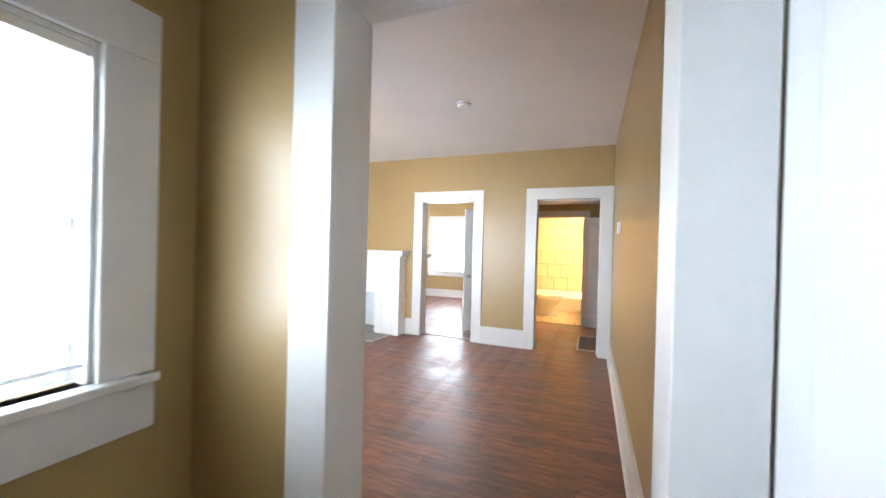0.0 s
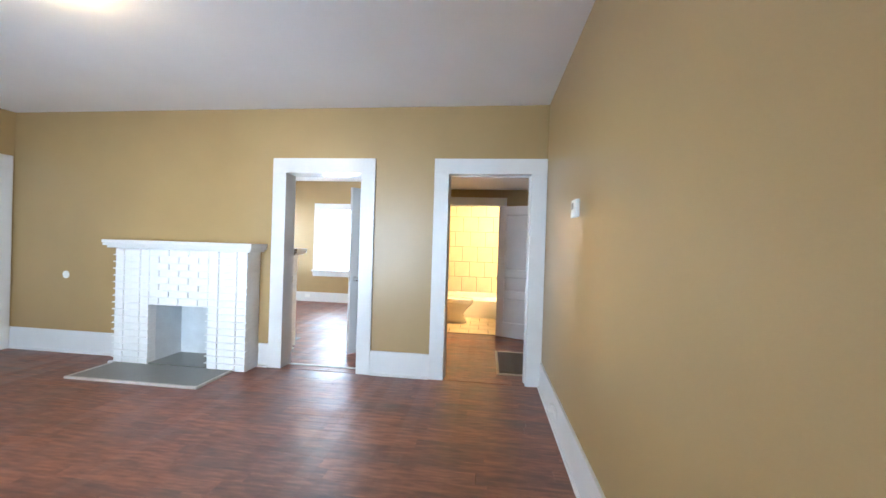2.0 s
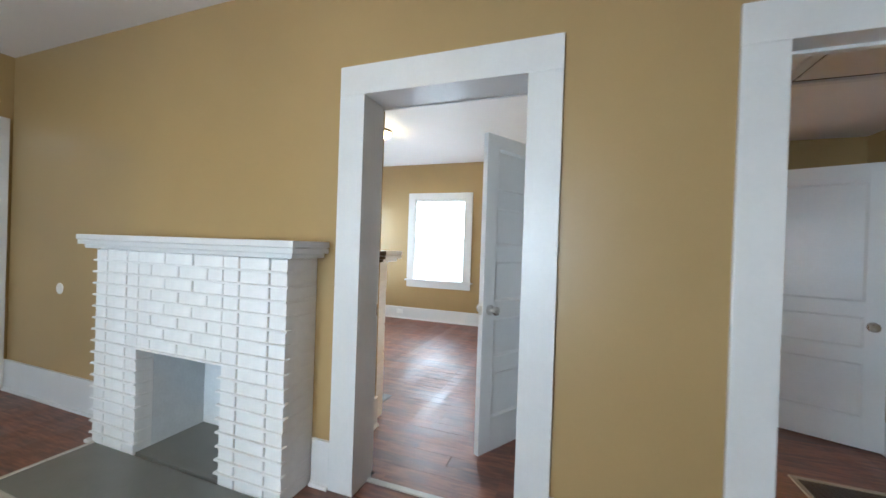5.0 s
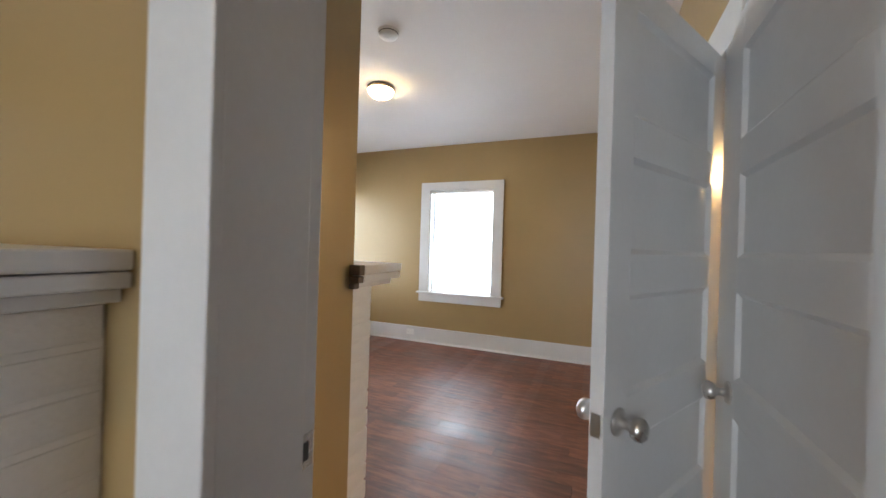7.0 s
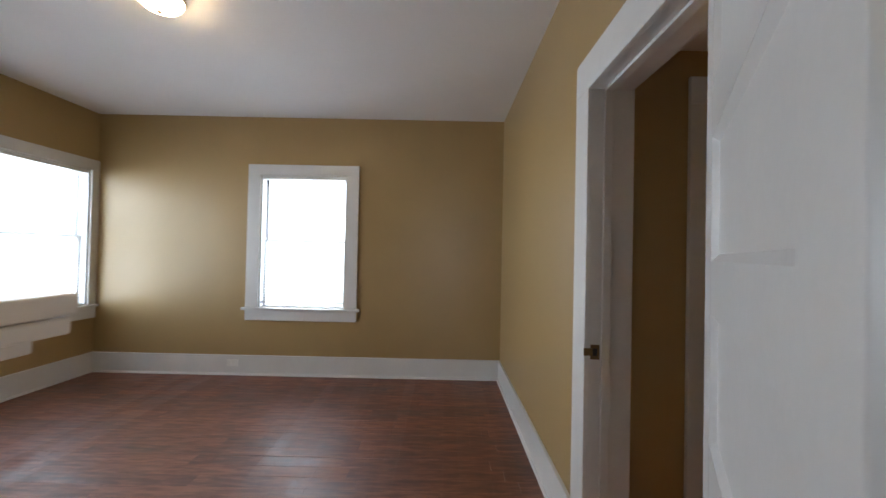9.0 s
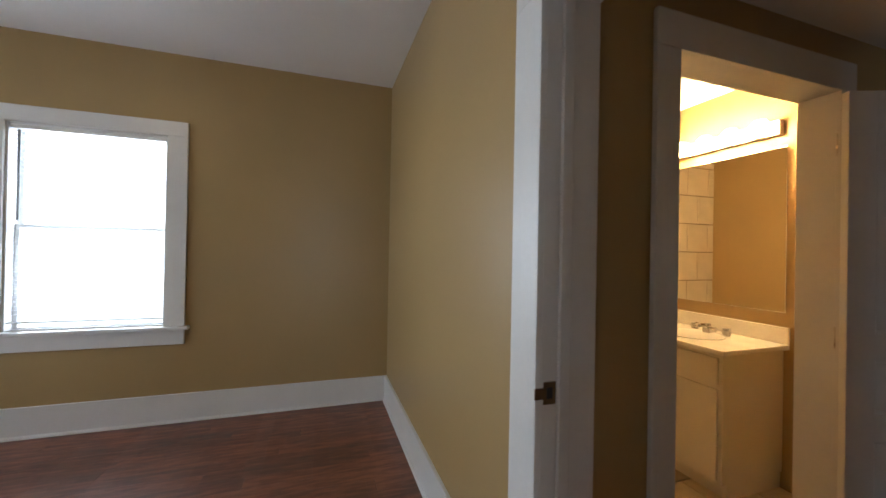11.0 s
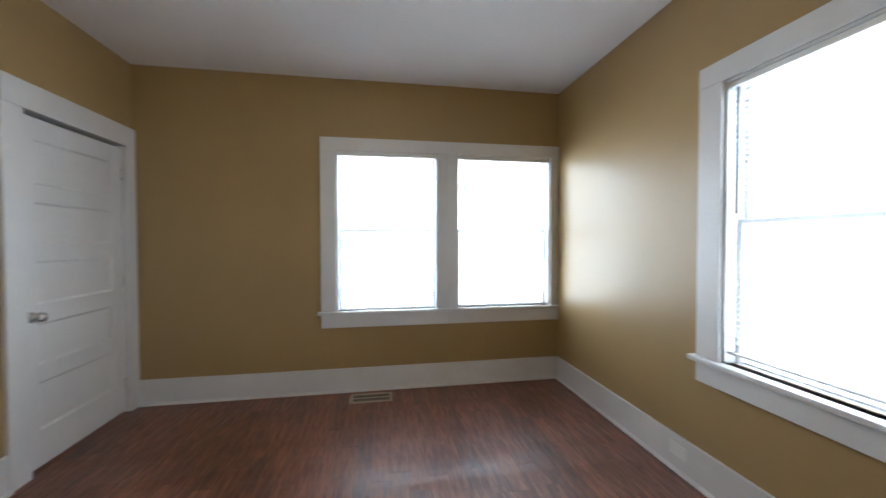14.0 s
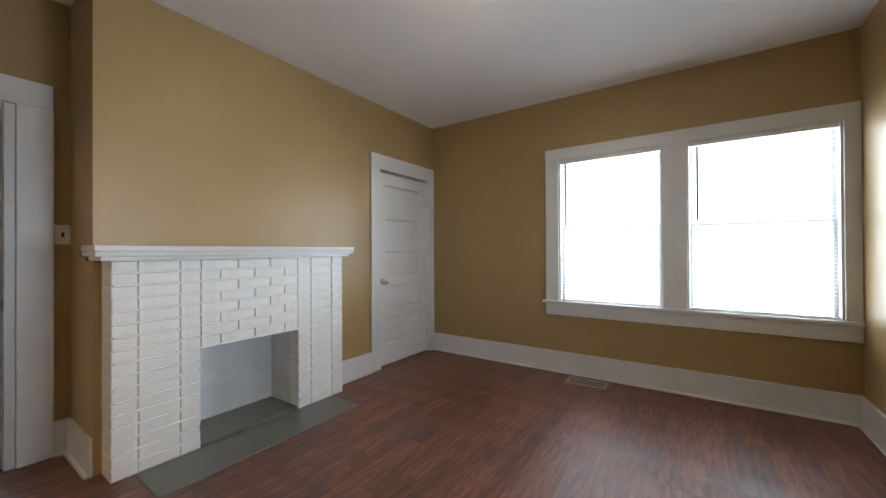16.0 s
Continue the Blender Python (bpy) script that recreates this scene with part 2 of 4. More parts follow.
def lathe(profile, steps=32, axis="z"):
    """A turned shape from (radius, height) pairs."""
    bm = bmesh.new()
    rings = []
    for r, h in profile:
        ring = []
        for k in range(steps):
            a = 2 * math.pi * k / steps
            c, s = r * math.cos(a), r * math.sin(a)
            p = (c, s, h) if axis == "z" else ((c, h, s) if axis == "y" else (h, c, s))
            ring.append(bm.verts.new(p))
        rings.append(ring)
    for p, q in zip(rings, rings[1:]):
        for k in range(steps):
            bm.faces.new((p[k], p[(k + 1) % steps], q[(k + 1) % steps], q[k]))
    for ring in (rings[0], rings[-1]):
        try:
            bm.faces.new(ring)
        except ValueError:
            pass
    return bm


def moved(bm, m):
    bm.transform(m)
    return bm


def wall(name, axis, u0, u1, t0, t1, z0, z1, openings, mat, label):
    """A wall along x or y, with openings (u0, u1, z0, z1) right through it."""
    us = sorted({u0, u1, *[o[0] for o in openings], *[o[1] for o in openings]})
    zs = sorted({z0, z1, *[max(z0, o[2]) for o in openings], *[o[3] for o in openings]})
    full = {(i, k) for i in range(len(us) - 1) for k in range(len(zs) - 1)
            if not any(o[0] <= us[i] and o[1] >= us[i + 1] and o[2] <= zs[k] and o[3] >= zs[k + 1] for o in openings)}
    bm = bmesh.new()
    made = {}

    def corner(i, t, k):
        if (i, t, k) not in made:
            v = (t0, t1)[t]
            made[i, t, k] = bm.verts.new((us[i], v, zs[k]) if axis == "x" else (v, us[i], zs[k]))
        return made[i, t, k]
    for i, k in full:
        for t in (0, 1):
            bm.faces.new([corner(i + p, t, k + q) for p, q in ((0, 0), (1, 0), (1, 1), (0, 1))])
        for near, ring in (((i - 1, k), ((0, 0), (0, 1))), ((i + 1, k), ((1, 0), (1, 1))), ((i, k - 1), ((0, 0), (1, 0))), ((i, k + 1), ((0, 1), (1, 1)))):
            if near not in full:
                (p, q), (r, w) = ring
                bm.faces.new((corner(i + p, 0, k + q), corner(i + r, 0, k + w), corner(i + r, 1, k + w), corner(i + p, 1, k + q)))
    return solid(name, bm, mat, label, "wall", kind="structure")


def baseboard(axis, u0, u1, face, out, height, label):
    """A board against a wall face; out: +1 or -1, the way it stands proud; with a shoe moulding at its foot."""
    mid = (u0 + u1) / 2
    root = thing("baseboard", (mid, face, 0) if axis == "x" else (face, mid, 0), label, "baseboard", kind="structure")
    t, s = 0.019 * out, 0.036 * out

    def at(u, v, z):
        return (u, face + v, z) if axis == "x" else (face + v, u, z)
    part("board", block(at(u0, 0, 0), at(u1, t, height), 0.003), WHITE, root)
    bm = bmesh.new()
    pts = [(t, 0.001), (s, 0.001), (s, 0.008), (t + 0.7 * (s - t), 0.015), (t, 0.019)]
    ends = [[bm.verts.new(at(u, v, z)) for v, z in pts] for u in (u0, u1)]
    for k in range(len(pts)):
        j = (k + 1) % len(pts)
        bm.faces.new((ends[0][k], ends[0][j], ends[1][j], ends[1][k]))
    bm.faces.new(ends[0])
    bm.faces.new(ends[1])
    part("shoe_molding", bm, WHITE, root)
    return root


def doorway(axis, u0, u1, t0, t1, top, sides, label, cw=0.145, head=0.15, widths=None, entry_widths=None):
    """Jambs and casings of an opening u0..u1 through a wall t0..t1. sides: which faces have casings ('t0', 't1')."""
    mid = (u0 + u1) / 2
    root = thing("door_frame", (mid, t0, 0) if axis == "x" else (t0, mid, 0), label, "door frame", kind="structure")

    def at(u, t, z):
        return (u, t, z) if axis == "x" else (t, u, z)
    j = 0.0195
    part("jamb", block(at(u0 - j, t0 - 0.004, 0), at(u0, t1 + 0.004, top), 0.002), WHITE, root)
    part("jamb", block(at(u1, t0 - 0.004, 0), at(u1 + j, t1 + 0.004, top), 0.002), WHITE, root)
    part("head_jamb", block(at(u0 - j, t0 - 0.004, top), at(u1 + j, t1 + 0.004, top + j), 0.002), WHITE, root)
    for s in sides:
        f = t0 - 0.002 if s == "t0" else t1 + 0.002
        o = -0.02 if s == "t0" else 0.02
        if s == "t0" and entry_widths:
            wl, wr = entry_widths
        else:
            wl, wr = widths if widths else (cw, cw)
        part("casing", block(at(u0 - wl, f, 0), at(u0, f + o, top), 0.003), WHITE, root)
        part("casing", block(at(u1, f, 0), at(u1 + wr, f + o, top), 0.003), WHITE, root)
        part("head_casing", block(at(u0 - wl, f, top), at(u1 + wr, f + o, top + head), 0.003), WHITE, root)
    return root


def stops(root, axis, u0, u1, t, top, depth=0.035):
    def at(u, v, z):
        return (u, v, z) if axis == "x" else (v, u, z)
    part("door_stop", block(at(u0, t, 0), at(u0 + 0.012, t + depth, top), 0.002), WHITE, root)
    part("door_stop", block(at(u1 - 0.012, t, 0), at(u1, t + depth, top), 0.002), WHITE, root)
    part("door_stop", block(at(u0 + 0.012, t, top - 0.012), at(u1 - 0.012, t + depth, top), 0.002), WHITE, root)


def knob_mesh():
    return lathe([(0.0, 0.0), (0.033, 0.0), (0.033, 0.004), (0.027, 0.008), (0.013, 0.011), (0.011, 0.026), (0.014, 0.032), (0.024, 0.038),
                  (0.0275, 0.048), (0.026, 0.058), (0.019, 0.064), (0.0, 0.066)], 28, "y")


def door_leaf(name, at, rz, w, h, cols, rails, label, knob_z=0.9, knobs=True, hinges=True, mat=None, thick=0.036, knob_sides=(1, -1)):
    """A panelled leaf, hinged at its origin and reaching along +x; its two faces are at y = 0 and y = -thick.
    cols: number of panels across; rails: heights (z0, z1) of the panels."""
    root = thing(name, at, label, "door", kind="structure", rz=rz)
    mat = mat or WHITE
    st = 0.105
    z0 = 0.012
    inner = (w - 2 * st - (cols - 1) * 0.09) / cols
    xs = [(st + c * (inner + 0.09), st + c * (inner + 0.09) + inner) for c in range(cols)]
    bm = bmesh.new()
    add_box(bm, (0, -thick, z0), (st, 0, h), 0.002)
    add_box(bm, (w - st, -thick, z0), (w, 0, h), 0.002)
    zs = [z0] + [z for r in rails for z in r] + [h]
    for a, b in zip(zs[0::2], zs[1::2]):
        add_box(bm, (st, -thick + 0.0004, a), (w - st, -0.0004, b))
    for c in range(cols - 1):
        for r0, r1 in rails:
            add_box(bm, (xs[c][1], -thick + 0.0006, r0), (xs[c + 1][0], -0.0006, r1))
    leaf = part("leaf", bm, mat, root, local=True)
    for r0, r1 in rails:
        for x0, x1 in xs:
            pb = bmesh.new()
            d, e = 0.011, 0.014
            for y, s in ((0.0, -1), (-thick, 1)):
                o = [pb.verts.new((x, y + s * 0.001, z)) for x, z in ((x0, r0), (x1, r0), (x1, r1), (x0, r1))]
                i = [pb.verts.new((x, y + s * d, z)) for x, z in ((x0 + e, r0 + e), (x1 - e, r0 + e), (x1 - e, r1 - e), (x0 + e, r1 - e))]
                for k in range(4):
                    pb.faces.new((o[k], o[(k + 1) % 4], i[(k + 1) % 4], i[k]))
                pb.faces.new(i)
            part("panel", pb, mat, leaf, local=True)
    if knobs:
        for s in knob_sides:
            kb = knob_mesh()
            if s < 0:
                kb.transform(Matrix.Scale(-1, 4, (0, 1, 0)))
            kb.transform(Matrix.Translation((w - 0.065, 0 if s > 0 else -thick, knob_z)))
            part("door_knob", kb, NICKEL, root, "satin nickel door knob", local=True, smooth=True)
        part("latch_plate", block((w - 0.001, -thick + 0.006, knob_z - 0.028), (w + 0.0015, -0.006, knob_z + 0.028)), NICKEL, root, local=True)
    if hinges:
        for z in (0.22, h / 2, h - 0.2):
            part("hinge", moved(lathe([(0, 0), (0.006, 0), (0.006, 0.09), (0, 0.09)], 10), Matrix.Translation((0.0, 0.006, z - 0.045))), NICKEL, root, local=True)
    return root


FIVE = [(0.22, 0.50), (0.60, 0.84), (0.95, 1.20), (1.30, 1.54), (1.64, 1.90)]


def plate(name, at, rz, w, h, label, kind_of, slots=()):
    """A wall plate facing its own -y, with raised pieces (x, z, w, h)."""
    root = thing(name, at, label, kind_of, rz=rz)
    part("cover", block((-w / 2, -0.006, -h / 2), (w / 2, 0, h / 2), 0.002), PLASTIC, root, local=True)
    for x, z, sw, sh, m in slots:
        part("insert", block((x - sw / 2, -0.009, z - sh / 2), (x + sw / 2, -0.0055, z + sh / 2), 0.001), m, root, local=True)
    return root


def blind_window(name, at, rz, w, z0, z1, wall_t, label, blind_label, casing=(0.13, 0.13), head=0.125, sill=True, drop=0.05, slat_open=1.0, light=True,
                 apron=0.14, horns=(0.03, 0.03), blind_top_gap=0.0, power=1.0):
    """A sash window with its blind. Own frame: x along the wall, y outward through the wall, inner face of the wall at y = 0."""
    root = thing(name, at, label, "window", kind="structure", rz=rz)
    cl, cr = casing
    if cl:
        part("casing", block((-cl, -0.022, z0), (0, -0.002, z1), 0.003), WHITE, root, local=True)
    if cr:
        part("casing", block((w, -0.022, z0), (w + cr, -0.002, z1), 0.003), WHITE, root, local=True)
    part("head_casing", block((-cl, -0.022, z1), (w + cr, -0.002, z1 + head), 0.003), WHITE, root, local=True)
    part("window_sill", block((-cl - horns[0], -0.05, z0 - 0.026), (w + cr + horns[1], 0.05, z0), 0.005), WHITE, root, local=True)
    part("apron", block((-cl, -0.022, z0 - 0.026 - apron), (w + cr, -0.002, z0 - 0.026), 0.003), WHITE, root, local=True)
    part("jamb", block((-0.001, 0.0, z0), (0.014, wall_t, z1), 0.002), WHITE, root, local=True)
    part("jamb", block((w - 0.014, 0.0, z0), (w + 0.001, wall_t, z1), 0.002), WHITE, root, local=True)
    part("head_jamb", block((0.014, 0.0, z1 - 0.014), (w - 0.014, wall_t, z1 + 0.001), 0.002), WHITE, root, local=True)
    part("outer_sill", block((0.014, 0.05, z0 - 0.02), (w - 0.014, wall_t + 0.04, z0 + 0.004), 0.003), WHITE, root, local=True)
    zm = (z0 + z1) / 2
    for a, b, y in ((z0 + 0.004, zm + 0.02, 0.07), (zm - 0.02, z1 - 0.014, 0.105)):
        bm = bmesh.new()
        f = 0.024
        add_box(bm, (0.016, y, a), (0.016 + f, y + 0.032, b), 0.002)
        add_box(bm, (w - 0.016 - f, y, a), (w - 0.016, y + 0.032, b), 0.002)
        add_box(bm, (0.016 + f, y + 0.001, a), (w - 0.016 - f, y + 0.031, a + 0.012), 0.002)
        add_box(bm, (0.016 + f, y + 0.001, b - f), (w - 0.016 - f, y + 0.031, b), 0.002)
        sash = part("sash_frame", bm, WHITE, root, local=True)
        pane = part("pane", block((0.016 + f, y + 0.013, a + 0.012), (w - 0.016 - f, y + 0.018, b - f)), GLASS, sash, local=True)
        pane.visible_shadow = False
    # the blind hangs inside the opening
    b0, b1 = 0.016, w - 0.016
    bl = thing("window_blind", at, blind_label, "window blind", "mini blinds", rz=rz)
    part("headrail", block((b0, 0.004, z1 - 0.042 - blind_top_gap), (b1, 0.04, z1 - 0.016 - blind_top_gap), 0.003), PLASTIC, bl, local=True)
    pitch = 0.0285
    top, bottom = z1 - 0.055 - blind_top_gap, z0 + drop
    sm = bmesh.new()
    half = 0.0175
    cols = []
    for k in range(5):
        q = -half + 2 * half * k / 4
        cols.append((q, 0.0022 * (1 - (q / half) ** 2)))
    rows = [[sm.verts.new((x, c, h)) for c, h in cols] for x in (0, b1 - b0 - 0.008)]
    for k in range(4):
        sm.faces.new((rows[0][k], rows[0][k + 1], rows[1][k + 1], rows[1][k]))
    slat = to_mesh("slat", sm, SLAT, True)
    count = int((top - bottom - 0.02) / pitch)
    rnd = random.Random(int(w * 1000) + int(at[0] * 100))
    for k in range(count):
        ob = new("slat", slat)
        ob.parent = bl
        ob.matrix_basis = pose(b0 + 0.004, 0.022, top - k * pitch, slat_open + rnd.uniform(-1.2, 1.2))
    part("bottom_rail", block((b0, 0.012, bottom - 0.006), (b1, 0.034, bottom + 0.006), 0.002), SLAT, bl, local=True)
    for x in (b0 + 0.12, b1 - 0.12):
        part("ladder_cord", block((x - 0.0012, 0.0205, bottom), (x + 0.0012, 0.0225, top + 0.02)), PLASTIC, bl, local=True)
    part("tilt_wand", moved(lathe([(0, 0), (0.008, 0), (0.008, 0.6), (0, 0.6)], 8), Matrix.Translation((b0 + 0.055, -0.004, top - 0.6))), WAND, bl, local=True)
    if light:
        m = pose(*at, 0, 0, rz)
        window_light(m @ Vector((w / 2, wall_t + 0.10, zm - 0.2)), m @ Vector((w / 2, -1, zm - 0.2)), w + 0.5, z1 - z0 + 0.9, power)
    return root


# ---- the bright overcast distance beyond the windows ----
HAZE = material("bright_overcast_distance", (0.8, 0.82, 0.84), rough=0.9, vary=0.02, bump=0.0, emit=(0.90, 0.95, 1.0), glow=2.3)
far = bmesh.new()
add_box(far, (-8.2, -7.6, -0.6), (-8.0, 6.4, 5.0))
add_box(far, (-8.0, 6.2, -0.6), (3.0, 6.4, 5.0))
add_box(far, (-8.0, -7.6, -0.6), (3.0, -7.4, 5.0))
solid("backdrop", far, HAZE, "pale bright overcast distance outside the windows", "backdrop", kind="structure")

# ---- the shell of the house ----
ZC = 2.705            # ceilings of living room and bedroom
HC = 2.2              # hall ceiling
BX = -1.765           # bedroom wall towards the hall
LX, RX = -5.98, 0.0   # living room sides
FY = -4.17            # living room front wall
FE = -4.305           # its face towards the entry
BL, BF = -6.03, 4.288  # bedroom left and far walls
CW = 0.69             # bedroom closet and chimney wall
RT = -2.93            # side of that wall beside the door
D1 = (-2.645, -1.838)
MW = 0.215            # thickness of the wall between living room and bedroom
D2 = (-0.945, -0.15)
HW = 0.12             # the thinner wall towards the hall
HD = (1.148, 1.938)
BD = (-1.235, -0.38)
BY = 2.0              # hall face of the bathroom wall


def gap(u0, u1, top):
    """The rough opening round a door frame."""
    return (u0 - 0.02, u1 + 0.02, 0, top + 0.02)


wall("wall_hall_side", "x", -1.69, 0.15, 0.0, HW, 0, ZC, [gap(*D2, 2.035)], TAN, "tan painted plaster wall between living room and hall")
wall("wall_middle", "x", -6.18, -1.69, 0.0, MW, 0, ZC, [gap(D1[0] - 0.02, D1[1] + 0.02, 2.035), (-4.035, -3.295, 0, 0.69)], TAN,
     "tan painted plaster wall between living room and bedroom")
wall("wall_living_right", "y", FY, 0.0, 0.0, 0.15, 0, ZC, [], TAN, "tan painted plaster wall with a thermostat")
wall("wall_living_left", "y", FY, 0.0, LX - 0.15, LX, 0, ZC, [gap(-0.925, -0.165, 2.05)], TAN, "tan painted plaster wall with the entrance door")
wall("wall_front", "x", -6.13, 0.15, FE, FY, 0, ZC, [gap(-0.89, -0.11, 2.03), (-3.95, -3.05, 0.64, 2.0), (-2.9, -2.0, 0.64, 2.0)], TAN,
     "tan painted plaster front wall with a double window")
wall("wall_bedroom_left", "y", MW, 4.438, BL - 0.15, BL, 0, ZC, [(2.24, 3.125, 0.705, 2.095), (3.30, 4.203, 0.705, 2.095)], TAN,
     "tan painted plaster wall with a double window")
wall("wall_bedroom_far", "x", BL, -1.625, BF, BF + 0.15, 0, ZC, [(-4.303, -3.40, 0.705, 2.095)], TAN, "tan painted plaster wall with a single window")
wall("wall_bedroom_right", "y", MW, BF, BX, BX + 0.15, 0, ZC, [gap(*HD, 2.0)], TAN, "tan painted plaster wall with the hall doorway")
wall("wall_closet", "x", BL, RT - 0.12, CW - 0.12, CW, 0, ZC, [gap(-5.925, -5.10, 2.04), (-4.10, -3.355, 0, 0.68)], TAN, "tan painted chimney and closet wall")
wall("wall_alcove", "y", MW, CW, RT - 0.12, RT, 0, ZC, [], TAN, "tan painted side of the chimney wall")
wall("wall_bathroom", "x", BX + 0.15, 0.48, BY, BY + 0.12, 0, ZC, [gap(*BD, 1.96)], TAN, "tan painted hall wall with the bathroom doorway")
wall("wall_bedroom_end", "y", HW, MW, -1.69, BX + 0.15, 0, ZC, [], TAN, "tan painted end of the bedroom wall")
wall("wall_hall_right", "y", HW, 1.55, 1.3, 1.42, 0, ZC, [], TAN, "tan painted hall wall")
wall("wall_hall_front", "x", 0.15, 1.42, 0.0, HW, 0, ZC, [], TAN, "tan painted hall wall beside the living room")
wall("wall_hall_jog", "x", 0.36, 1.42, 1.55, 1.67, 0, ZC, [gap(0.55, 1.25, 2.0)], TAN, "tan painted hall wall with a store room doorway")
wall("wall_hall_return", "y", 1.67, BY, 0.36, 0.48, 0, ZC, [], TAN, "tan painted hall wall behind the bathroom door")
wall("wall_store", "y", 1.67, 3.0, 1.42, 1.54, 0, ZC, [], TAN, "tan painted wall of the dark store room")
wall("wall_store_end", "x", 0.27, 1.54, 3.0, 3.12, 0, ZC, [], TAN, "tan painted end of the store room")
wall("wall_bath_right", "y", BY + 0.12, 4.1, 0.15, 0.27, 0, ZC, [], TAN, "cream painted bathroom wall")
wall("wall_bath_back", "x", BX + 0.15, 0.27, 4.1, 4.22, 0, ZC, [], GROUT, "bathroom wall behind the tub tiles")
wall("wall_entry_window", "y", -6.6, FE, -1.56, -1.44, 0, ZC, [(-5.565, -4.565, 0.98, 1.86)], TAN, "tan painted wall with a bright window")
wall("wall_entry_back", "x", -1.56, 0.25, -6.72, -6.6, 0, ZC, [], TAN, "tan painted wall behind the entry")
wall("wall_entry_right", "y", -6.6, FE, 0.13, 0.25, 0, ZC, [], TAN, "tan painted wall beside the open door")


def ceiling(name, a, b, z):
    return solid(name, block((a[0], a[1], z), (b[0], b[1], z + 0.08)), CEIL, "flat white painted plaster ceiling", "ceiling", kind="structure")


ceiling("ceiling_living", (LX, FY), (RX, 0.0), ZC - 0.001)
ceiling("ceiling_bedroom", (BL, MW), (BX, BF), ZC - 0.001)
ceiling("ceiling_hall", (BX + 0.15, HW), (1.3, BY), HC)
ceiling("ceiling_store", (0.48, 1.67), (1.42, 3.0), 2.4)
ceiling("ceiling_bathroom", (BX + 0.15, BY + 0.12), (0.15, 4.1), 2.35)
ceiling("ceiling_entry", (-1.44, -6.6), (0.13, FE), 2.6)
solid("roof", block((-6.5, -7.0, 2.82), (2.0, 4.8, 2.95)), SIDING, "plain grey roof deck over the house", "roof", kind="structure")
solid("ground", block((-3000, -3000, -0.5), (3000, 3000, -0.45)), GRASS, "grass ground round the house", "ground", kind="structure")

# trim: baseboards
LB, BB = 0.245, 0.205
for u0, u1 in ((LX, -4.40), (-2.905, D1[0] - 0.145), (D1[1] + 0.145, D2[0] - 0.145)):
    baseboard("x", u0, u1, 0.0, -1, LB, "tall white painted baseboard in the living room")
baseboard("y", FY, -0.025, RX, -1, LB, "tall white painted baseboard under the thermostat")
baseboard("y", FY, -1.07, LX, 1, LB, "tall white painted baseboard beside the entrance door")
baseboard("x", LX + 0.02, -1.05, FY, 1, LB, "tall white painted baseboard under the front window")
baseboard("y", CW + 0.02, BF, BL, 1, BB, "white painted baseboard under the double window")
baseboard("x", BL + 0.02, BX - 0.02, BF, -1, BB, "white painted baseboard under the bedroom window")
baseboard("y", HD[1] + 0.145, BF, BX, -1, BB, "white painted baseboard beside the hall doorway")
baseboard("y", 0.24, HD[0] - 0.145, BX, -1, BB, "white painted baseboard behind the open doors")
baseboard("x", -4.975, -4.47, CW, 1, BB, "white painted baseboard beside the closet door")
baseboard("y", MW, CW, RT, 1, BB, "white painted baseboard on the alcove side")
baseboard("x", RT + 0.02, -2.857, MW, 1, BB, "short white baseboard in the alcove")
baseboard("x", BX + 0.16, BD[0] - 0.135, BY, -1, BB, "white painted hall baseboard")
baseboard("x", BD[1] + 0.135, 0.36, BY, -1, BB, "white painted hall baseboard behind the bathroom door")
baseboard("y", -6.6, FE, -1.44, 1, LB, "white painted baseboard under the entry window")

# door frames
f1 = thing("door_frame", (sum(D1) / 2, 0, 0), "white painted doorway to the bedroom", "door frame", kind="structure")
for e0, e1, c0, c1 in ((D1[0] - 0.039, D1[0], D1[0] - 0.145, D1[0]), (D1[1], D1[1] + 0.039, D1[1], D1[1] + 0.145)):
    part("jamb", block((e0, -0.004, 0), (e1, 0.165, 2.035), 0.002), WHITE, f1)
    part("casing", block((c0, -0.022, 0), (c1, -0.002, 2.035), 0.003), WHITE, f1)
part("rabbet", block((D1[0] - 0.064, 0.166, 0), (D1[0] - 0.022, MW + 0.003, 2.035), 0.002), WHITE, f1)
part("rabbet", block((D1[1] + 0.026, 0.166, 0), (D1[1] + 0.039, MW + 0.003, 2.035), 0.002), WHITE, f1)
part("head_jamb", block((D1[0] - 0.039, -0.004, 2.035), (D1[1] + 0.039, 0.165, 2.0545), 0.002), WHITE, f1)
part("head_jamb", block((D1[0] - 0.039, 0.166, 2.046), (D1[1] + 0.039, MW + 0.003, 2.0545), 0.002), WHITE, f1)
part("head_casing", block((D1[0] - 0.145, -0.022, 2.035), (D1[1] + 0.145, -0.002, 2.185), 0.003), WHITE, f1)
part("casing", block((-2.858, MW + 0.002, 0), (D1[0] - 0.066, MW + 0.02, 2.04), 0.003), WHITE, f1)
part("casing", block((D1[1] + 0.03, MW + 0.002, 0), (BX - 0.002, MW + 0.02, 2.04), 0.003), WHITE, f1)
part("head_casing", block((-2.855, MW + 0.002, 2.04), (BX - 0.002, MW + 0.02, 2.185), 0.003), WHITE, f1)
part("threshold", block((D1[0], 0.115, 0.0), (D1[1], 0.15, 0.008), 0.003), STRIP, f1, "pale metal threshold strip")
part("strike_plate", block((D1[0] - 0.0225, 0.172, 0.88), (D1[0] - 0.020, 0.212, 0.945)), NICKEL, f1)
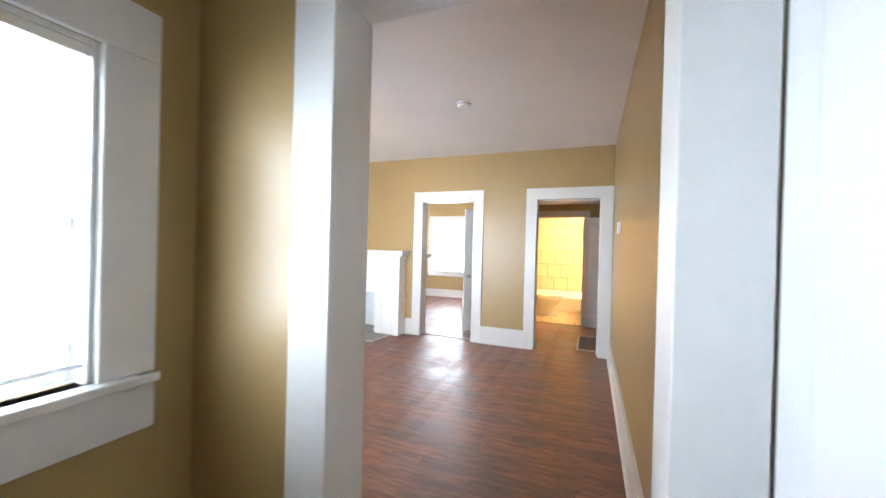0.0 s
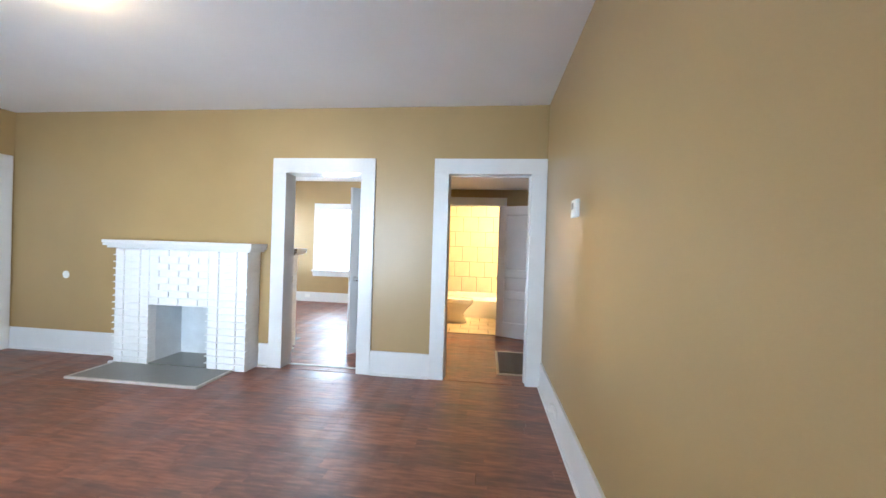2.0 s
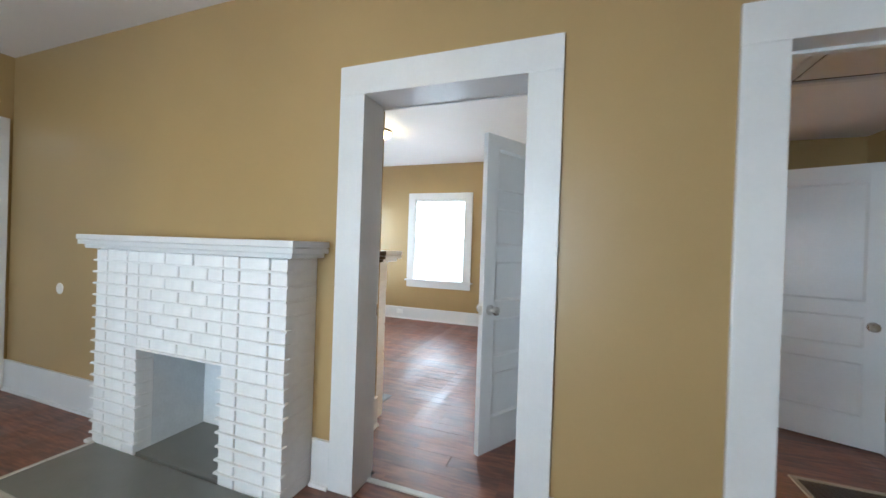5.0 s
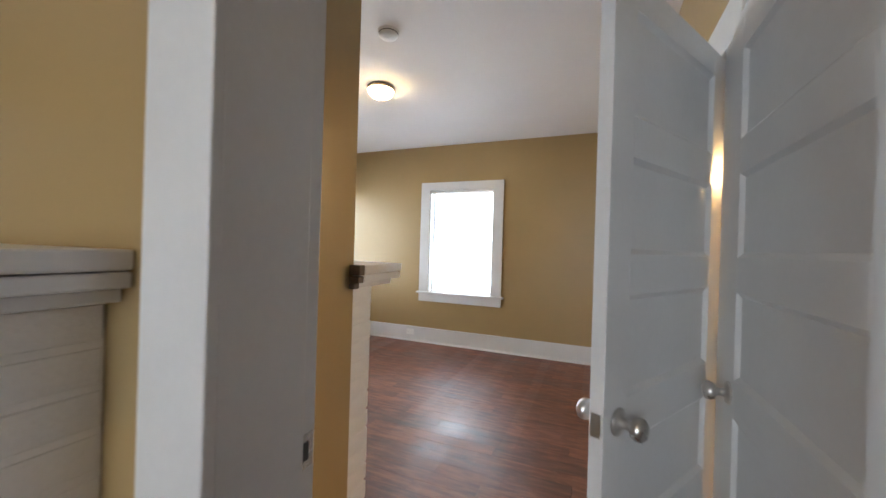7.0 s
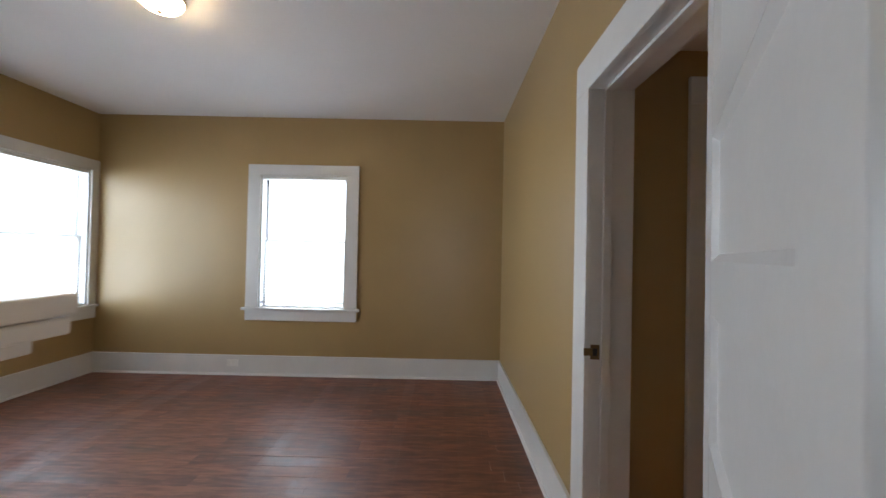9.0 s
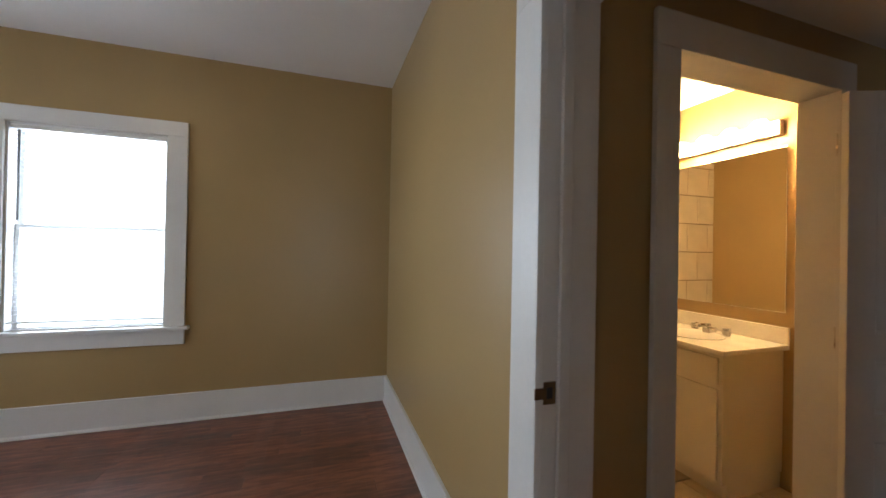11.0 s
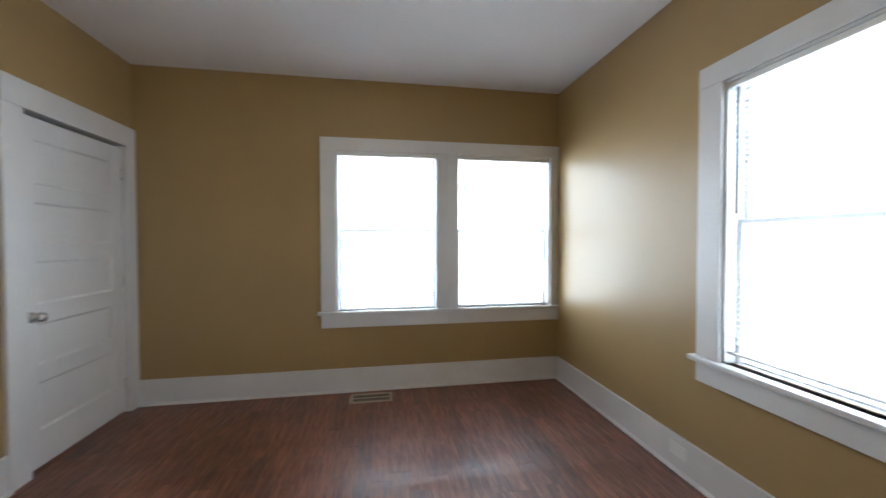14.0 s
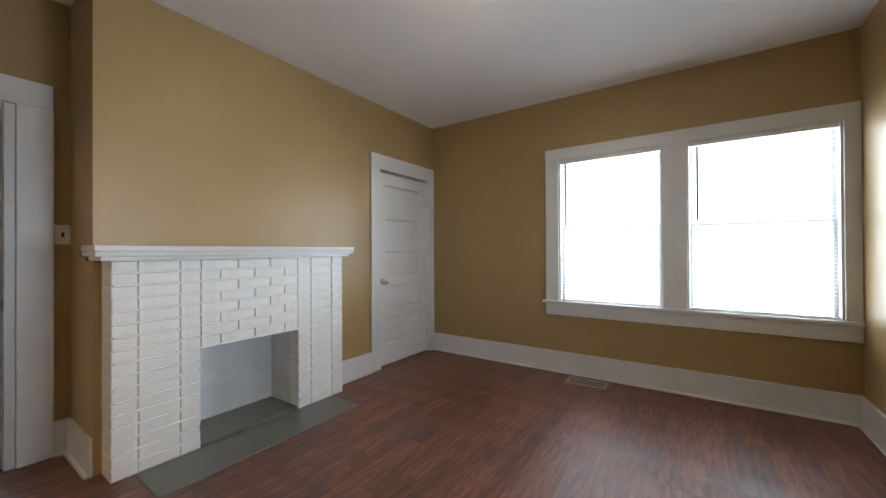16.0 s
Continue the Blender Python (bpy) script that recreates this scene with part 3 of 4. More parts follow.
# the hole isn't cut: a dark piece paints its shade on the plate
part("strike_hole_shade", block((D1[0] - 0.0205, 0.182, 0.895), (D1[0] - 0.0192, 0.2, 0.93)), DARK, f1)
f2 = doorway("x", D2[0], D2[1], 0.0, HW, 2.035, ("t0",), "white painted doorway to the hall", widths=(0.145, 0.147))
stops(f2, "x", D2[0], D2[1], 0.075, 2.035)
f3 = doorway("y", HD[0], HD[1], BX, BX + 0.15, 2.0, ("t0", "t1"), "white painted doorway from bedroom to hall", cw=0.137)
stops(f3, "y", HD[0], HD[1], BX + 0.045, 2.0)
part("strike_plate", block((BX + 0.003, HD[1] - 0.003, 0.885), (BX + 0.04, HD[1] + 0.001, 0.945)), BRASS, f3)
part("strike_lip", block((BX - 0.024, HD[1] - 0.003, 0.90), (BX + 0.003, HD[1] - 0.0005, 0.93)), BRASS, f3)
# again a dark piece in place of the shaded hole
part("strike_hole_shade", block((BX + 0.012, HD[1] - 0.004, 0.9), (BX + 0.03, HD[1] - 0.0025, 0.93)), DARK, f3)
f4 = doorway("x", BD[0], BD[1], BY, BY + 0.12, 1.96, ("t0",), "white painted bathroom doorway", cw=0.10, head=0.12)
f5 = doorway("x", 0.55, 1.25, 1.55, 1.67, 2.0, ("t0",), "white painted doorway to the store room", widths=(0.185, 0.05), head=0.14)
baseboard("y", 1.56, BY - 0.02, 0.36, -1, BB, "white painted baseboard on the hall return")
f6 = doorway("y", -0.925, -0.165, LX - 0.15, LX, 2.05, ("t1",), "white painted frame of the entrance door", widths=(0.145, 0.14))
f7 = doorway("x", -0.89, -0.11, FE, FY, 2.03, ("t0", "t1"), "white painted doorway from the entry", widths=(0.135, 0.108), entry_widths=(0.135, 0.150))
f8 = doorway("x", -5.925, -5.10, CW - 0.12, CW, 2.04, ("t1",), "white painted closet door frame", widths=(0.103, 0.125))

# doors
door_leaf("door_1", (-1.805, 0.272, 0), 89.4, 0.775, 2.02, 1, FIVE, "open white five-panel wooden bedroom door", knob_z=0.90, thick=0.021)
door_leaf("door_2", (BX - 0.006, 1.203, 0), 239.4, 0.735, 1.985, 1, FIVE, "half-open white five-panel wooden hall door", knob_z=0.90)
door_leaf("door_3", (BD[1] + 0.003, 1.985, 0), -21.9, 0.765, 1.945, 1, [(0.22, 0.585), (0.69, 0.90), (1.0, 1.82)],
          "open white three-panel wooden bathroom door", knob_z=0.84)
door_leaf("door_4", (-5.922, CW - 0.022, 0), 0, 0.818, 2.022, 1, FIVE, "closed white five-panel wooden closet door", knob_z=0.885, knob_sides=(1,))
door_leaf("door_5", (LX - 0.03, -0.168, 0), -90, 0.752, 2.035, 2, [(0.24, 0.82), (0.98, 1.55), (1.67, 1.9)],
          "closed white six-panel entrance door with a deadbolt", knob_z=0.90, knob_sides=(1,))
d5 = bpy.data.objects["door_5"]
part("deadbolt", moved(lathe([(0, 0), (0.03, 0), (0.03, 0.006), (0.022, 0.014), (0, 0.016)], 24, "y"), Matrix.Translation((0.687, 0, 1.045))), NICKEL, d5,
     "round nickel deadbolt", local=True)
door_leaf("door_6", (0.080, FE - 0.023, 0), -90, 0.78, 2.02, 1, [], "flush white wooden door standing open against the wall", knob_z=0.9)
door_leaf("door_7", (1.235, 1.69, 0), 167, 0.665, 1.985, 1, FIVE, "white wooden door ajar into the store room", knob_z=0.9)

# windows with blinds
WL = "white painted sash window with a wide flat casing"
BLB = "white slatted mini blind, lowered and glowing with daylight"
blind_window("window_1", (-4.303, BF, 0), 0, 0.903, 0.705, 2.095, 0.15, WL, BLB, casing=(0.13, 0.128), head=0.107, drop=0.055, apron=0.108, power=0.9)
blind_window("window_2", (BL, 2.24, 0), 90, 0.885, 0.705, 2.095, 0.15, WL, BLB, casing=(0.13, 0.0875), head=0.107, horns=(0.03, 0.0), drop=0.008, apron=0.115, power=0.80)
blind_window("window_3", (BL, 3.30, 0), 90, 0.903, 0.705, 2.095, 0.15, WL, BLB, casing=(0.0875, 0.083), head=0.107, horns=(0.0, 0.0), drop=0.012, apron=0.115, power=0.80)
blind_window("window_4", (-2.0, FY, 0), 180, 0.90, 0.64, 2.0, 0.135, WL, BLB, casing=(0.13, 0.075), horns=(0.03, 0.0), power=0.84)
blind_window("window_5", (-3.05, FY, 0), 180, 0.90, 0.64, 2.0, 0.135, WL, BLB, casing=(0.075, 0.13), horns=(0.0, 0.03), power=0.84)
blind_window("window_6", (-1.44, -5.565, 0), 90, 1.0, 0.98, 1.86, 0.12, "white painted window with a broad flat casing", BLB, casing=(0.135, 0.135), head=0.14,
             drop=0.05, apron=0.135, horns=(0.0, 0.0), power=0.47)


# ---- fireplaces ----
def chamfered(size, c=0.003):
    bm = block((0, 0, 0), size)
    bmesh.ops.bevel(bm, geom=bm.edges[:], offset=c, segments=1, affect="EDGES")
    return bm


def fireplace(at, rz, w, depth, o0, o1, courses, course, firebox_depth, shelf_top, over, label, seed, front=0.052, bead=0.005, joint=0.012, corner=None):
    """A painted brick chimneypiece. Own frame: front at y = 0 facing -y, x across, back against the wall at y = depth."""
    root = thing("fireplace", at, label, "fireplace", "brick fireplaces", rz=rz)
    rnd = random.Random(seed)
    oz = 9 * course
    top = courses * course
    r = joint
    part("mortar_core", block((0.0012, r, 0), (o0 - 0.004, depth, top)), BRICKW, root, local=True)
    part("mortar_core", block((o1 + 0.004, r, 0), (w - 0.0012, depth, top)), BRICKW, root, local=True)
    part("mortar_core", block((o0 - 0.004, r, oz + 0.004), (o1 + 0.004, depth, top)), BRICKW, root, local=True)
    cache = {}

    def brick(x0, x1, z, y0=0.0, y1=0.095):
        key = (round(x1 - x0, 3), round(y1 - y0, 3))
        if key not in cache:
            cache[key] = to_mesh("brick", chamfered((x1 - x0, y1 - y0, course - 0.010)), BRICKW)
        ob = new("brick", cache[key])
        ob.parent = root
        ob.matrix_basis = pose(x0 + rnd.uniform(-0.0012, 0.0012), y0 + rnd.uniform(-0.0015, 0.0015), z + 0.005, rnd.uniform(-0.4, 0.4), 0, rnd.uniform(-0.35, 0.35))

    g = 0.0055
    for k in range(courses):
        z = k * course
        for a, b in ((0.0, o0), (o1, w)):
            h = (b - a) * 0.262
            brick(a, a + h - g, z, 0.0, depth - 0.002 if a == 0.0 else 0.095)
            brick(a + h + g, b - h - g, z)
            brick(b - h + g, b, z, 0.0, depth - 0.002 if b == w else 0.095)
        if k >= 9:
            span = o1 - o0
            cuts = (0, 0.17, 0.5, 0.83, 1) if k % 2 else (0, 0.335, 0.665, 1)
            for p, q in zip(cuts, cuts[1:]):
                brick(o0 + p * span + g, o0 + q * span - g, z)
    c = bead if corner is None else corner
    for k in range(1, courses):
        z = k * course
        spans = ((-c, o0 + c), (o1 - c, w + c)) if k < 9 else ((-c, w + c),)
        for a, b in spans:
            bb = bmesh.new()
            n = max(2, int((b - a) / 0.06))
            prev = None
            for j in range(n + 1):
                x = a + (b - a) * j / n
                y = -bead + rnd.uniform(-0.0015, 0.0012)
                if j in (0, n):
                    x += rnd.uniform(-0.006, 0.006)
                ring = [bb.verts.new((x, yy, z + zz)) for yy, zz in ((0.03, -0.0055), (y + 0.004, -0.0062), (y, -0.0034), (y, 0.003), (y + 0.004, 0.006), (0.03, 0.0055))]
                if prev:
                    for i in range(5):
                        bb.faces.new((prev[i], prev[i + 1], ring[i + 1], ring[i]))
                else:
                    bb.faces.new(ring)
                prev = ring
            bb.faces.new(prev)
            part("mortar_joint", bb, BRICKW, root, local=True)
    # firebox
    t = 0.03
    e = firebox_depth
    for name, lo, hi in (("firebox_side", (o0 - t, 0.10, 0.0), (o0 - 0.001, e + t, oz + t)),
                         ("firebox_side", (o1 + 0.001, 0.10, 0.0), (o1 + t, e + t, oz + t)),
                         ("firebox_back", (o0 - 0.001, e, 0.0), (o1 + 0.001, e + t, oz + t)),
                         ("firebox_ceiling", (o0 - 0.001, 0.10, oz + 0.003), (o1 + 0.001, e, oz + t))):
        part(name, block(lo, hi), FIREBOX, root, "white painted plaster", local=True)
    part("firebox_floor", block((o0 - 0.001, 0.012, 0.0), (o1 + 0.001, e, 0.022), 0.002), GREY, root, "grey painted firebox floor", local=True)
    part("lintel", block((o0 - 0.06, 0.02, oz - 0.004), (o1 + 0.06, 0.098, oz + 0.003)), BRICKW, root, local=True)
    # stepped mantel of stacked boards
    m0, m1 = -over[0], w + over[1]
    hh = shelf_top - top
    for name, z0, z1, step, lip in (("mantel_shelf", 0.62, 1.0, 0.0, -front), ("mantel_molding", 0.285, 0.595, 0.004, 0.006 - front), ("mantel_base", 0.0, 0.28, 0.03, 0.03 - front)):
        mb = block((m0 + step, lip, top + z0 * hh), (m1 - step, depth, top + z1 * hh), 0.004)
        part(name, mb, WHITE, root, local=True)
    part("mantel_filler", block((m0 + 0.02, 0.02 - front, top + 0.54 * hh), (m1 - 0.02, depth - 0.001, top + 0.63 * hh)), WHITE, root, local=True)
    return root


fireplace((-4.39, -0.218, 0), 0, 1.475, 0.216, 0.39, 1.06, 17, 0.0706, 0.43, 1.285, (0.115, 0.075),
          "white painted brick fireplace with a stepped wooden mantel", 3, bead=0.0125, joint=0.018)
fp2 = fireplace((-2.965, 0.856, 0), 180, 1.515, 0.164, 0.418, 1.092, 17, 0.0682, 0.37, 1.238, (0.083, 0.06),
          "white painted brick fireplace on the bedroom chimney wall", 5, front=0.084, bead=0.004, corner=-0.008)
for z0, z1, x1 in ((1.158, 1.176, -2.905), (1.178, 1.200, -2.888), (1.204, 1.2375, -2.884)):
    part("mantel_end", block((-2.9285, 0.662, z0), (x1, 0.691, z1), 0.003), RAW, fp2, "bare dark brown wooden mantel end")
h1 = thing("hearth", (-3.7, -0.45, 0), "grey painted hearth slab edged with pale strips", "hearth")
part("slab", block((-4.345, -0.66, -0.002), (-3.06, -0.223, 0.017), 0.003), GREY, h1)
part("edge_strip", block((-4.37, -0.685, -0.002), (-3.037, -0.66, 0.021), 0.003), STRIP, h1)
part("edge_strip", block((-4.37, -0.66, -0.002), (-4.345, -0.223, 0.021), 0.003), STRIP, h1)
part("edge_strip", block((-3.06, -0.66, -0.002), (-3.037, -0.223, 0.021), 0.003), STRIP, h1)
part("base_molding", block((-4.44, -0.235, 0.0), (-4.37, -0.20, 0.02), 0.004), WHITE, h1)
h2 = thing("hearth", (-3.75, 1.06, 0), "flush grey painted hearth slab on the bedroom floor", "hearth")
part("slab", block((-4.37, 0.860, -0.003), (-3.06, 1.192, 0.006), 0.002), GREY, h2)


# ---- fixtures ----
def ceiling_lamp(x, y, z, label, size=1.0):
    root = thing("ceiling_lamp", (x, y, z), label, "ceiling lamp", "flush ceiling lamps")
    part("canopy", lathe([(0.0, 0.0), (0.13, 0.0), (0.141, -0.012), (0.144, -0.03), (0.136, -0.04), (0.127, -0.042), (0.0, -0.042)], 40), BRONZE, root, "brushed metal ring", local=True, smooth=True)
    part("dome", lathe([(0.131, -0.036), (0.129, -0.05), (0.119, -0.072), (0.096, -0.095), (0.066, -0.11), (0.03, -0.118), (0.0, -0.12)], 40), DOME, root,
         "lit frosted glass dome", local=True, smooth=True)
    part("finial", lathe([(0.0, -0.116), (0.013, -0.118), (0.016, -0.126), (0.010, -0.135), (0.0, -0.138)], 16), BRONZE, root, local=True, smooth=True)
    for ob in root.children:
        ob.data.transform(Matrix.Scale(size, 4))
    return root


ceiling_lamp(-2.94, -1.97, ZC, "lit frosted glass dome lamp on the living room ceiling")
ceiling_lamp(-3.955, 2.42, ZC, "lit frosted glass dome lamp on the bedroom ceiling", 0.86)


def smoke_detector(x, y, z):
    root = thing("smoke_detector", (x, y, z), "round white plastic smoke detector on the ceiling", "smoke detector", "smoke detectors")
    part("base", lathe([(0.0, 0.0), (0.070, 0.0), (0.070, -0.008), (0.066, -0.012), (0.0, -0.012)], 36), PLASTIC, root, local=True, smooth=False)
    part("cover", lathe([(0.062, -0.010), (0.062, -0.026), (0.055, -0.036), (0.040, -0.042), (0.0, -0.044)], 36), PLASTIC, root, local=True, smooth=True)
    # solid dark ring that stands for the shade in the vent slot
    part("vent_shade_ring", lathe([(0.0, -0.014), (0.0635, -0.014), (0.0635, -0.019), (0.0, -0.019)], 36), DARK, root, local=True)
    part("test_button", lathe([(0.0, -0.04), (0.012, -0.04), (0.012, -0.046), (0.0, -0.047)], 16), PLASTIC, root, local=True)
    return root


smoke_detector(-1.39, -1.85, ZC)
smoke_detector(-3.46, 1.72, ZC)

th = thing("thermostat", (0.0, -1.25, 1.58), "white plastic wall thermostat with a small grey screen", "thermostat", rz=-90)
part("case", block((-0.058, -0.028, -0.055), (0.058, 0.0, 0.055), 0.006), PLASTIC, th, local=True)
part("screen", block((-0.036, -0.030, -0.005), (0.012, -0.027, 0.036), 0.001), GREY, th, "grey display", local=True)
part("button", block((0.024, -0.031, 0.002), (0.042, -0.027, 0.014), 0.001), PLASTIC, th, local=True)
part("button", block((0.024, -0.031, 0.020), (0.042, -0.027, 0.032), 0.001), PLASTIC, th, local=True)

rc = thing("cover_plate", (-5.26, 0.0, 0.872), "round white blank cover plate on the tan wall", "cover plate")
part("disc", lathe([(0.0, 0.0), (0.042, 0.0), (0.042, -0.004), (0.036, -0.007), (0.0, -0.008)], 32, "y"), PLASTIC, rc, local=True)
plate("light_switch", (LX, -1.205, 1.335), 90, 0.165, 0.115, "triple white light switch plate beside the entrance door", "light switch",
      [(x, 0, 0.034, 0.066, PLASTIC) for x in (-0.047, 0, 0.047)])
plate("light_switch", (-2.897, MW, 1.31), 180, 0.072, 0.116, "white switch plate with a dark toggle in the alcove", "light switch", [(0, 0, 0.012, 0.03, DARK)])
# the DARK pieces are the shade of the outlet's slots, put on as colour
OUT = [(-0.02, 0, 0.028, 0.034, PLASTIC), (0.02, 0, 0.028, 0.034, PLASTIC), (-0.024, 0.003, 0.003, 0.010, DARK), (0.016, 0.003, 0.003, 0.010, DARK)]
plate("wall_outlet", (-4.545, BF - 0.019, 0.125), 0, 0.116, 0.072, "white double outlet set sideways in the baseboard", "wall outlet", OUT)
plate("wall_outlet", (LX + 0.019, -1.235, 0.125), 90, 0.116, 0.072, "white outlet in the baseboard by the entrance", "wall outlet", OUT)
ol = plate("wall_outlet", (RX - 0.019, -0.86, 0.135), -90, 0.116, 0.072, "white outlet with a plug-in under the thermostat", "wall outlet", OUT)
part("plug", block((-0.05, -0.045, -0.01), (-0.005, -0.008, 0.05), 0.006), PLASTIC, ol, "white plug-in", local=True)


def floor_register(x0, x1, y0, y1, label, along="y", name="floor_vent", bars=None):
    root = thing(name, ((x0 + x1) / 2, (y0 + y1) / 2, 0), label, "floor vent")
    r = 0.022
    bm = bmesh.new()
    add_box(bm, (x0, y0, 0.0), (x1, y0 + r, 0.006), 0.002)
    add_box(bm, (x0, y1 - r, 0.0), (x1, y1, 0.006), 0.002)
    add_box(bm, (x0, y0 + r, 0.0), (x0 + r, y1 - r, 0.006), 0.002)
    add_box(bm, (x1 - r, y0 + r, 0.0), (x1, y1 - r, 0.006), 0.002)
    part("frame", bm, GRILLE, root, "tan enamelled frame")
    # no duct below: a thin dark sheet paints the shade between the louvers
    part("duct_shade", block((x0 + r, y0 + r, 0.0002), (x1 - r, y1 - r, 0.0012)), DARK, root)
    n = bars or int((y1 - y0 - 2 * r) / 0.017)
    me = None
    for k in range(n):
        y = y0 + r + (k + 0.5) * (y1 - y0 - 2 * r) / n
        if me is None:
            me = to_mesh("louver", block((0, -0.0022, 0), (x1 - x0 - 2 * r, 0.0022, 0.0042)), GRILLE)
        ob = new("louver", me)
        ob.parent = root
        ob.matrix_basis = Matrix.Translation((x0 + r - root.location.x, y - root.location.y, 0.0013))
    part("divider", block(((x0 + x1) / 2 - 0.004, y0 + r, 0.001), ((x0 + x1) / 2 + 0.004, y1 - r, 0.0058)), GRILLE, root)
    return root


floor_register(-5.94, -5.765, 2.36, 2.705, "tan metal floor register under the double window")
floor_register(-5.95, -5.83, -1.42, -1.05, "tan metal floor register by the entrance door")
# the large floor furnace grille in the hall
fg = thing("floor_grille", (-0.12, 0.69, 0), "large tan and brown metal floor furnace grille", "floor grille")
gx0, gx1, gy0, gy1 = -0.41, 0.16, 0.26, 1.13
bm = bmesh.new()
add_box(bm, (gx0, gy0, 0), (gx1, gy0 + 0.028, 0.012), 0.003)
add_box(bm, (gx0, gy1 - 0.028, 0), (gx1, gy1, 0.012), 0.003)
add_box(bm, (gx0, gy0 + 0.028, 0), (gx0 + 0.028, gy1 - 0.028, 0.012), 0.003)
add_box(bm, (gx1 - 0.028, gy0 + 0.028, 0), (gx1, gy1 - 0.028, 0.012), 0.003)
part("frame", bm, GRILLE, fg, "tan enamelled border")
# flat dark sheet on the floor, for the shaded depth under the bars
part("pit_shade", block((gx0 + 0.028, gy0 + 0.028, 0.0003), (gx1 - 0.028, gy1 - 0.028, 0.0015)), DARK, fg)
n = 34
long_bar = to_mesh("bar", block((0, -0.004, 0), (gx1 - gx0 - 0.056, 0.004, 0.007)), GRILLE_DARK)
cross_bar = to_mesh("bar", block((-0.0025, 0, 0), (0.0025, gy1 - gy0 - 0.056, 0.0055)), GRILLE_DARK)
for k in range(n):
    ob = new("bar", long_bar)
    ob.parent = fg
    ob.matrix_basis = Matrix.Translation((gx0 + 0.028 + 0.12, gy0 + 0.028 + (k + 0.5) * (gy1 - gy0 - 0.056) / n - 0.69, 0.0016))
for k in range(18):
    ob = new("bar", cross_bar)
    ob.parent = fg
    ob.matrix_basis = Matrix.Translation((gx0 + 0.028 + (k + 0.5) * (gx1 - gx0 - 0.056) / 18 + 0.12, gy0 + 0.028 - 0.69, 0.0018))
# attic hatch in the hall ceiling
ah = thing("ceiling_hatch", (-0.25, 0.6, HC), "white framed attic hatch in the hall ceiling, its gap's shade a dark sheet", "ceiling hatch")
part("frame", block((-0.66, 0.80, HC - 0.016), (0.2, 0.845, HC), 0.003), WHITE, ah)
part("frame", block((-0.66, 0.30, HC - 0.016), (-0.615, 0.80, HC), 0.003), WHITE, ah)
part("frame", block((0.155, 0.30, HC - 0.016), (0.2, 0.80, HC), 0.003), WHITE, ah)
# the ceiling is closed here; a dark sheet gives the gap's shade
part("gap", block((-0.615, 0.30, HC - 0.003), (0.155, 0.80, HC - 0.001)), DARK, ah, "dark sheet painted as the shade of the gap")
part("panel", block((-0.60, 0.30, HC - 0.012), (0.14, 0.765, HC - 0.004), 0.002), CEIL, ah)


# ---- bathroom ----
def tile_grid(parent, axis, u0, u1, v0, v1, size, fixed, proud, mat, shift=0.0, name="tile", thick=0.006):
    """Square tiles in a running bond; u across, v up (or along y on a floor)."""
    cache = {}
    base = basis(parent).inverted()
    row = 0
    v = v0
    while v < v1 - 0.02:
        h = min(size, v1 - v)
        u = u0 - ((size / 2 if row % 2 else 0.0) + shift) % size
        while u < u1 - 0.005:
            a, b = max(u, u0), min(u + size, u1)
            if b - a > 0.02:
                g = 0.008
                key = (round(b - a, 3), round(h, 3))
                if key not in cache:
                    s = {"x": (b - a - g, thick, h - g), "y": (thick, b - a - g, h - g), "z": (b - a - g, h - g, thick)}[axis]
                    cache[key] = to_mesh(name, chamfered(s, 0.0012), mat)
                ob = new(name, cache[key])
                ob.parent = parent
                p = {"x": (a, fixed + (0 if proud > 0 else -thick), v), "y": (fixed + (0 if proud > 0 else -thick), a, v), "z": (a, v, fixed)}[axis]
                ob.matrix_basis = base @ Matrix.Translation(p)
            u += size
        v += h
        row += 1


tub = thing("bathtub", (-0.74, 3.73, 0), "white enamel bathtub under cream tiles", "bathtub")
bm = bmesh.new()
tx0, tx1, ty0, ty1, tz = -1.62, 0.148, 3.36, 4.09, 0.40
outer = [(tx0, ty0), (tx1, ty0), (tx1, ty1), (tx0, ty1)]
inner = [(tx0 + 0.09, ty0 + 0.08), (tx1 - 0.09, ty0 + 0.08), (tx1 - 0.09, ty1 - 0.06), (tx0 + 0.09, ty1 - 0.06)]
low = [(tx0 + 0.2, ty0 + 0.15), (tx1 - 0.15, ty0 + 0.15), (tx1 - 0.15, ty1 - 0.13), (tx0 + 0.2, ty1 - 0.13)]
rings = [[bm.verts.new((*p, z)) for p in ring] for ring, z in ((outer, 0.0), (outer, tz), (inner, tz), (low, 0.08))]
for p, q in zip(rings, rings[1:]):
    for k in range(4):
        bm.faces.new((p[k], p[(k + 1) % 4], q[(k + 1) % 4], q[k]))
bm.faces.new(rings[3])
bmesh.ops.bevel(bm, geom=[e for e in bm.edges if all(v.co.z > 0.01 for v in e.verts)], offset=0.018, segments=3, affect="EDGES")
part("basin", bm, CERAMIC, tub, smooth=True)
part("apron_skirt", block((tx0 + 0.05, ty0 - 0.008, 0.05), (tx1 - 0.05, ty0 + 0.004, 0.32), 0.004), CERAMIC, tub)

toilet = thing("toilet", (-1.12, 2.82, 0), "white china toilet with a closed lid", "toilet", rz=-90)
# own frame: y forward
def oval(cx, cy, rx, ry, z, steps=28):
    return [(cx + rx * math.cos(2 * math.pi * k / steps), cy + ry * math.sin(2 * math.pi * k / steps), z) for k in range(steps)]


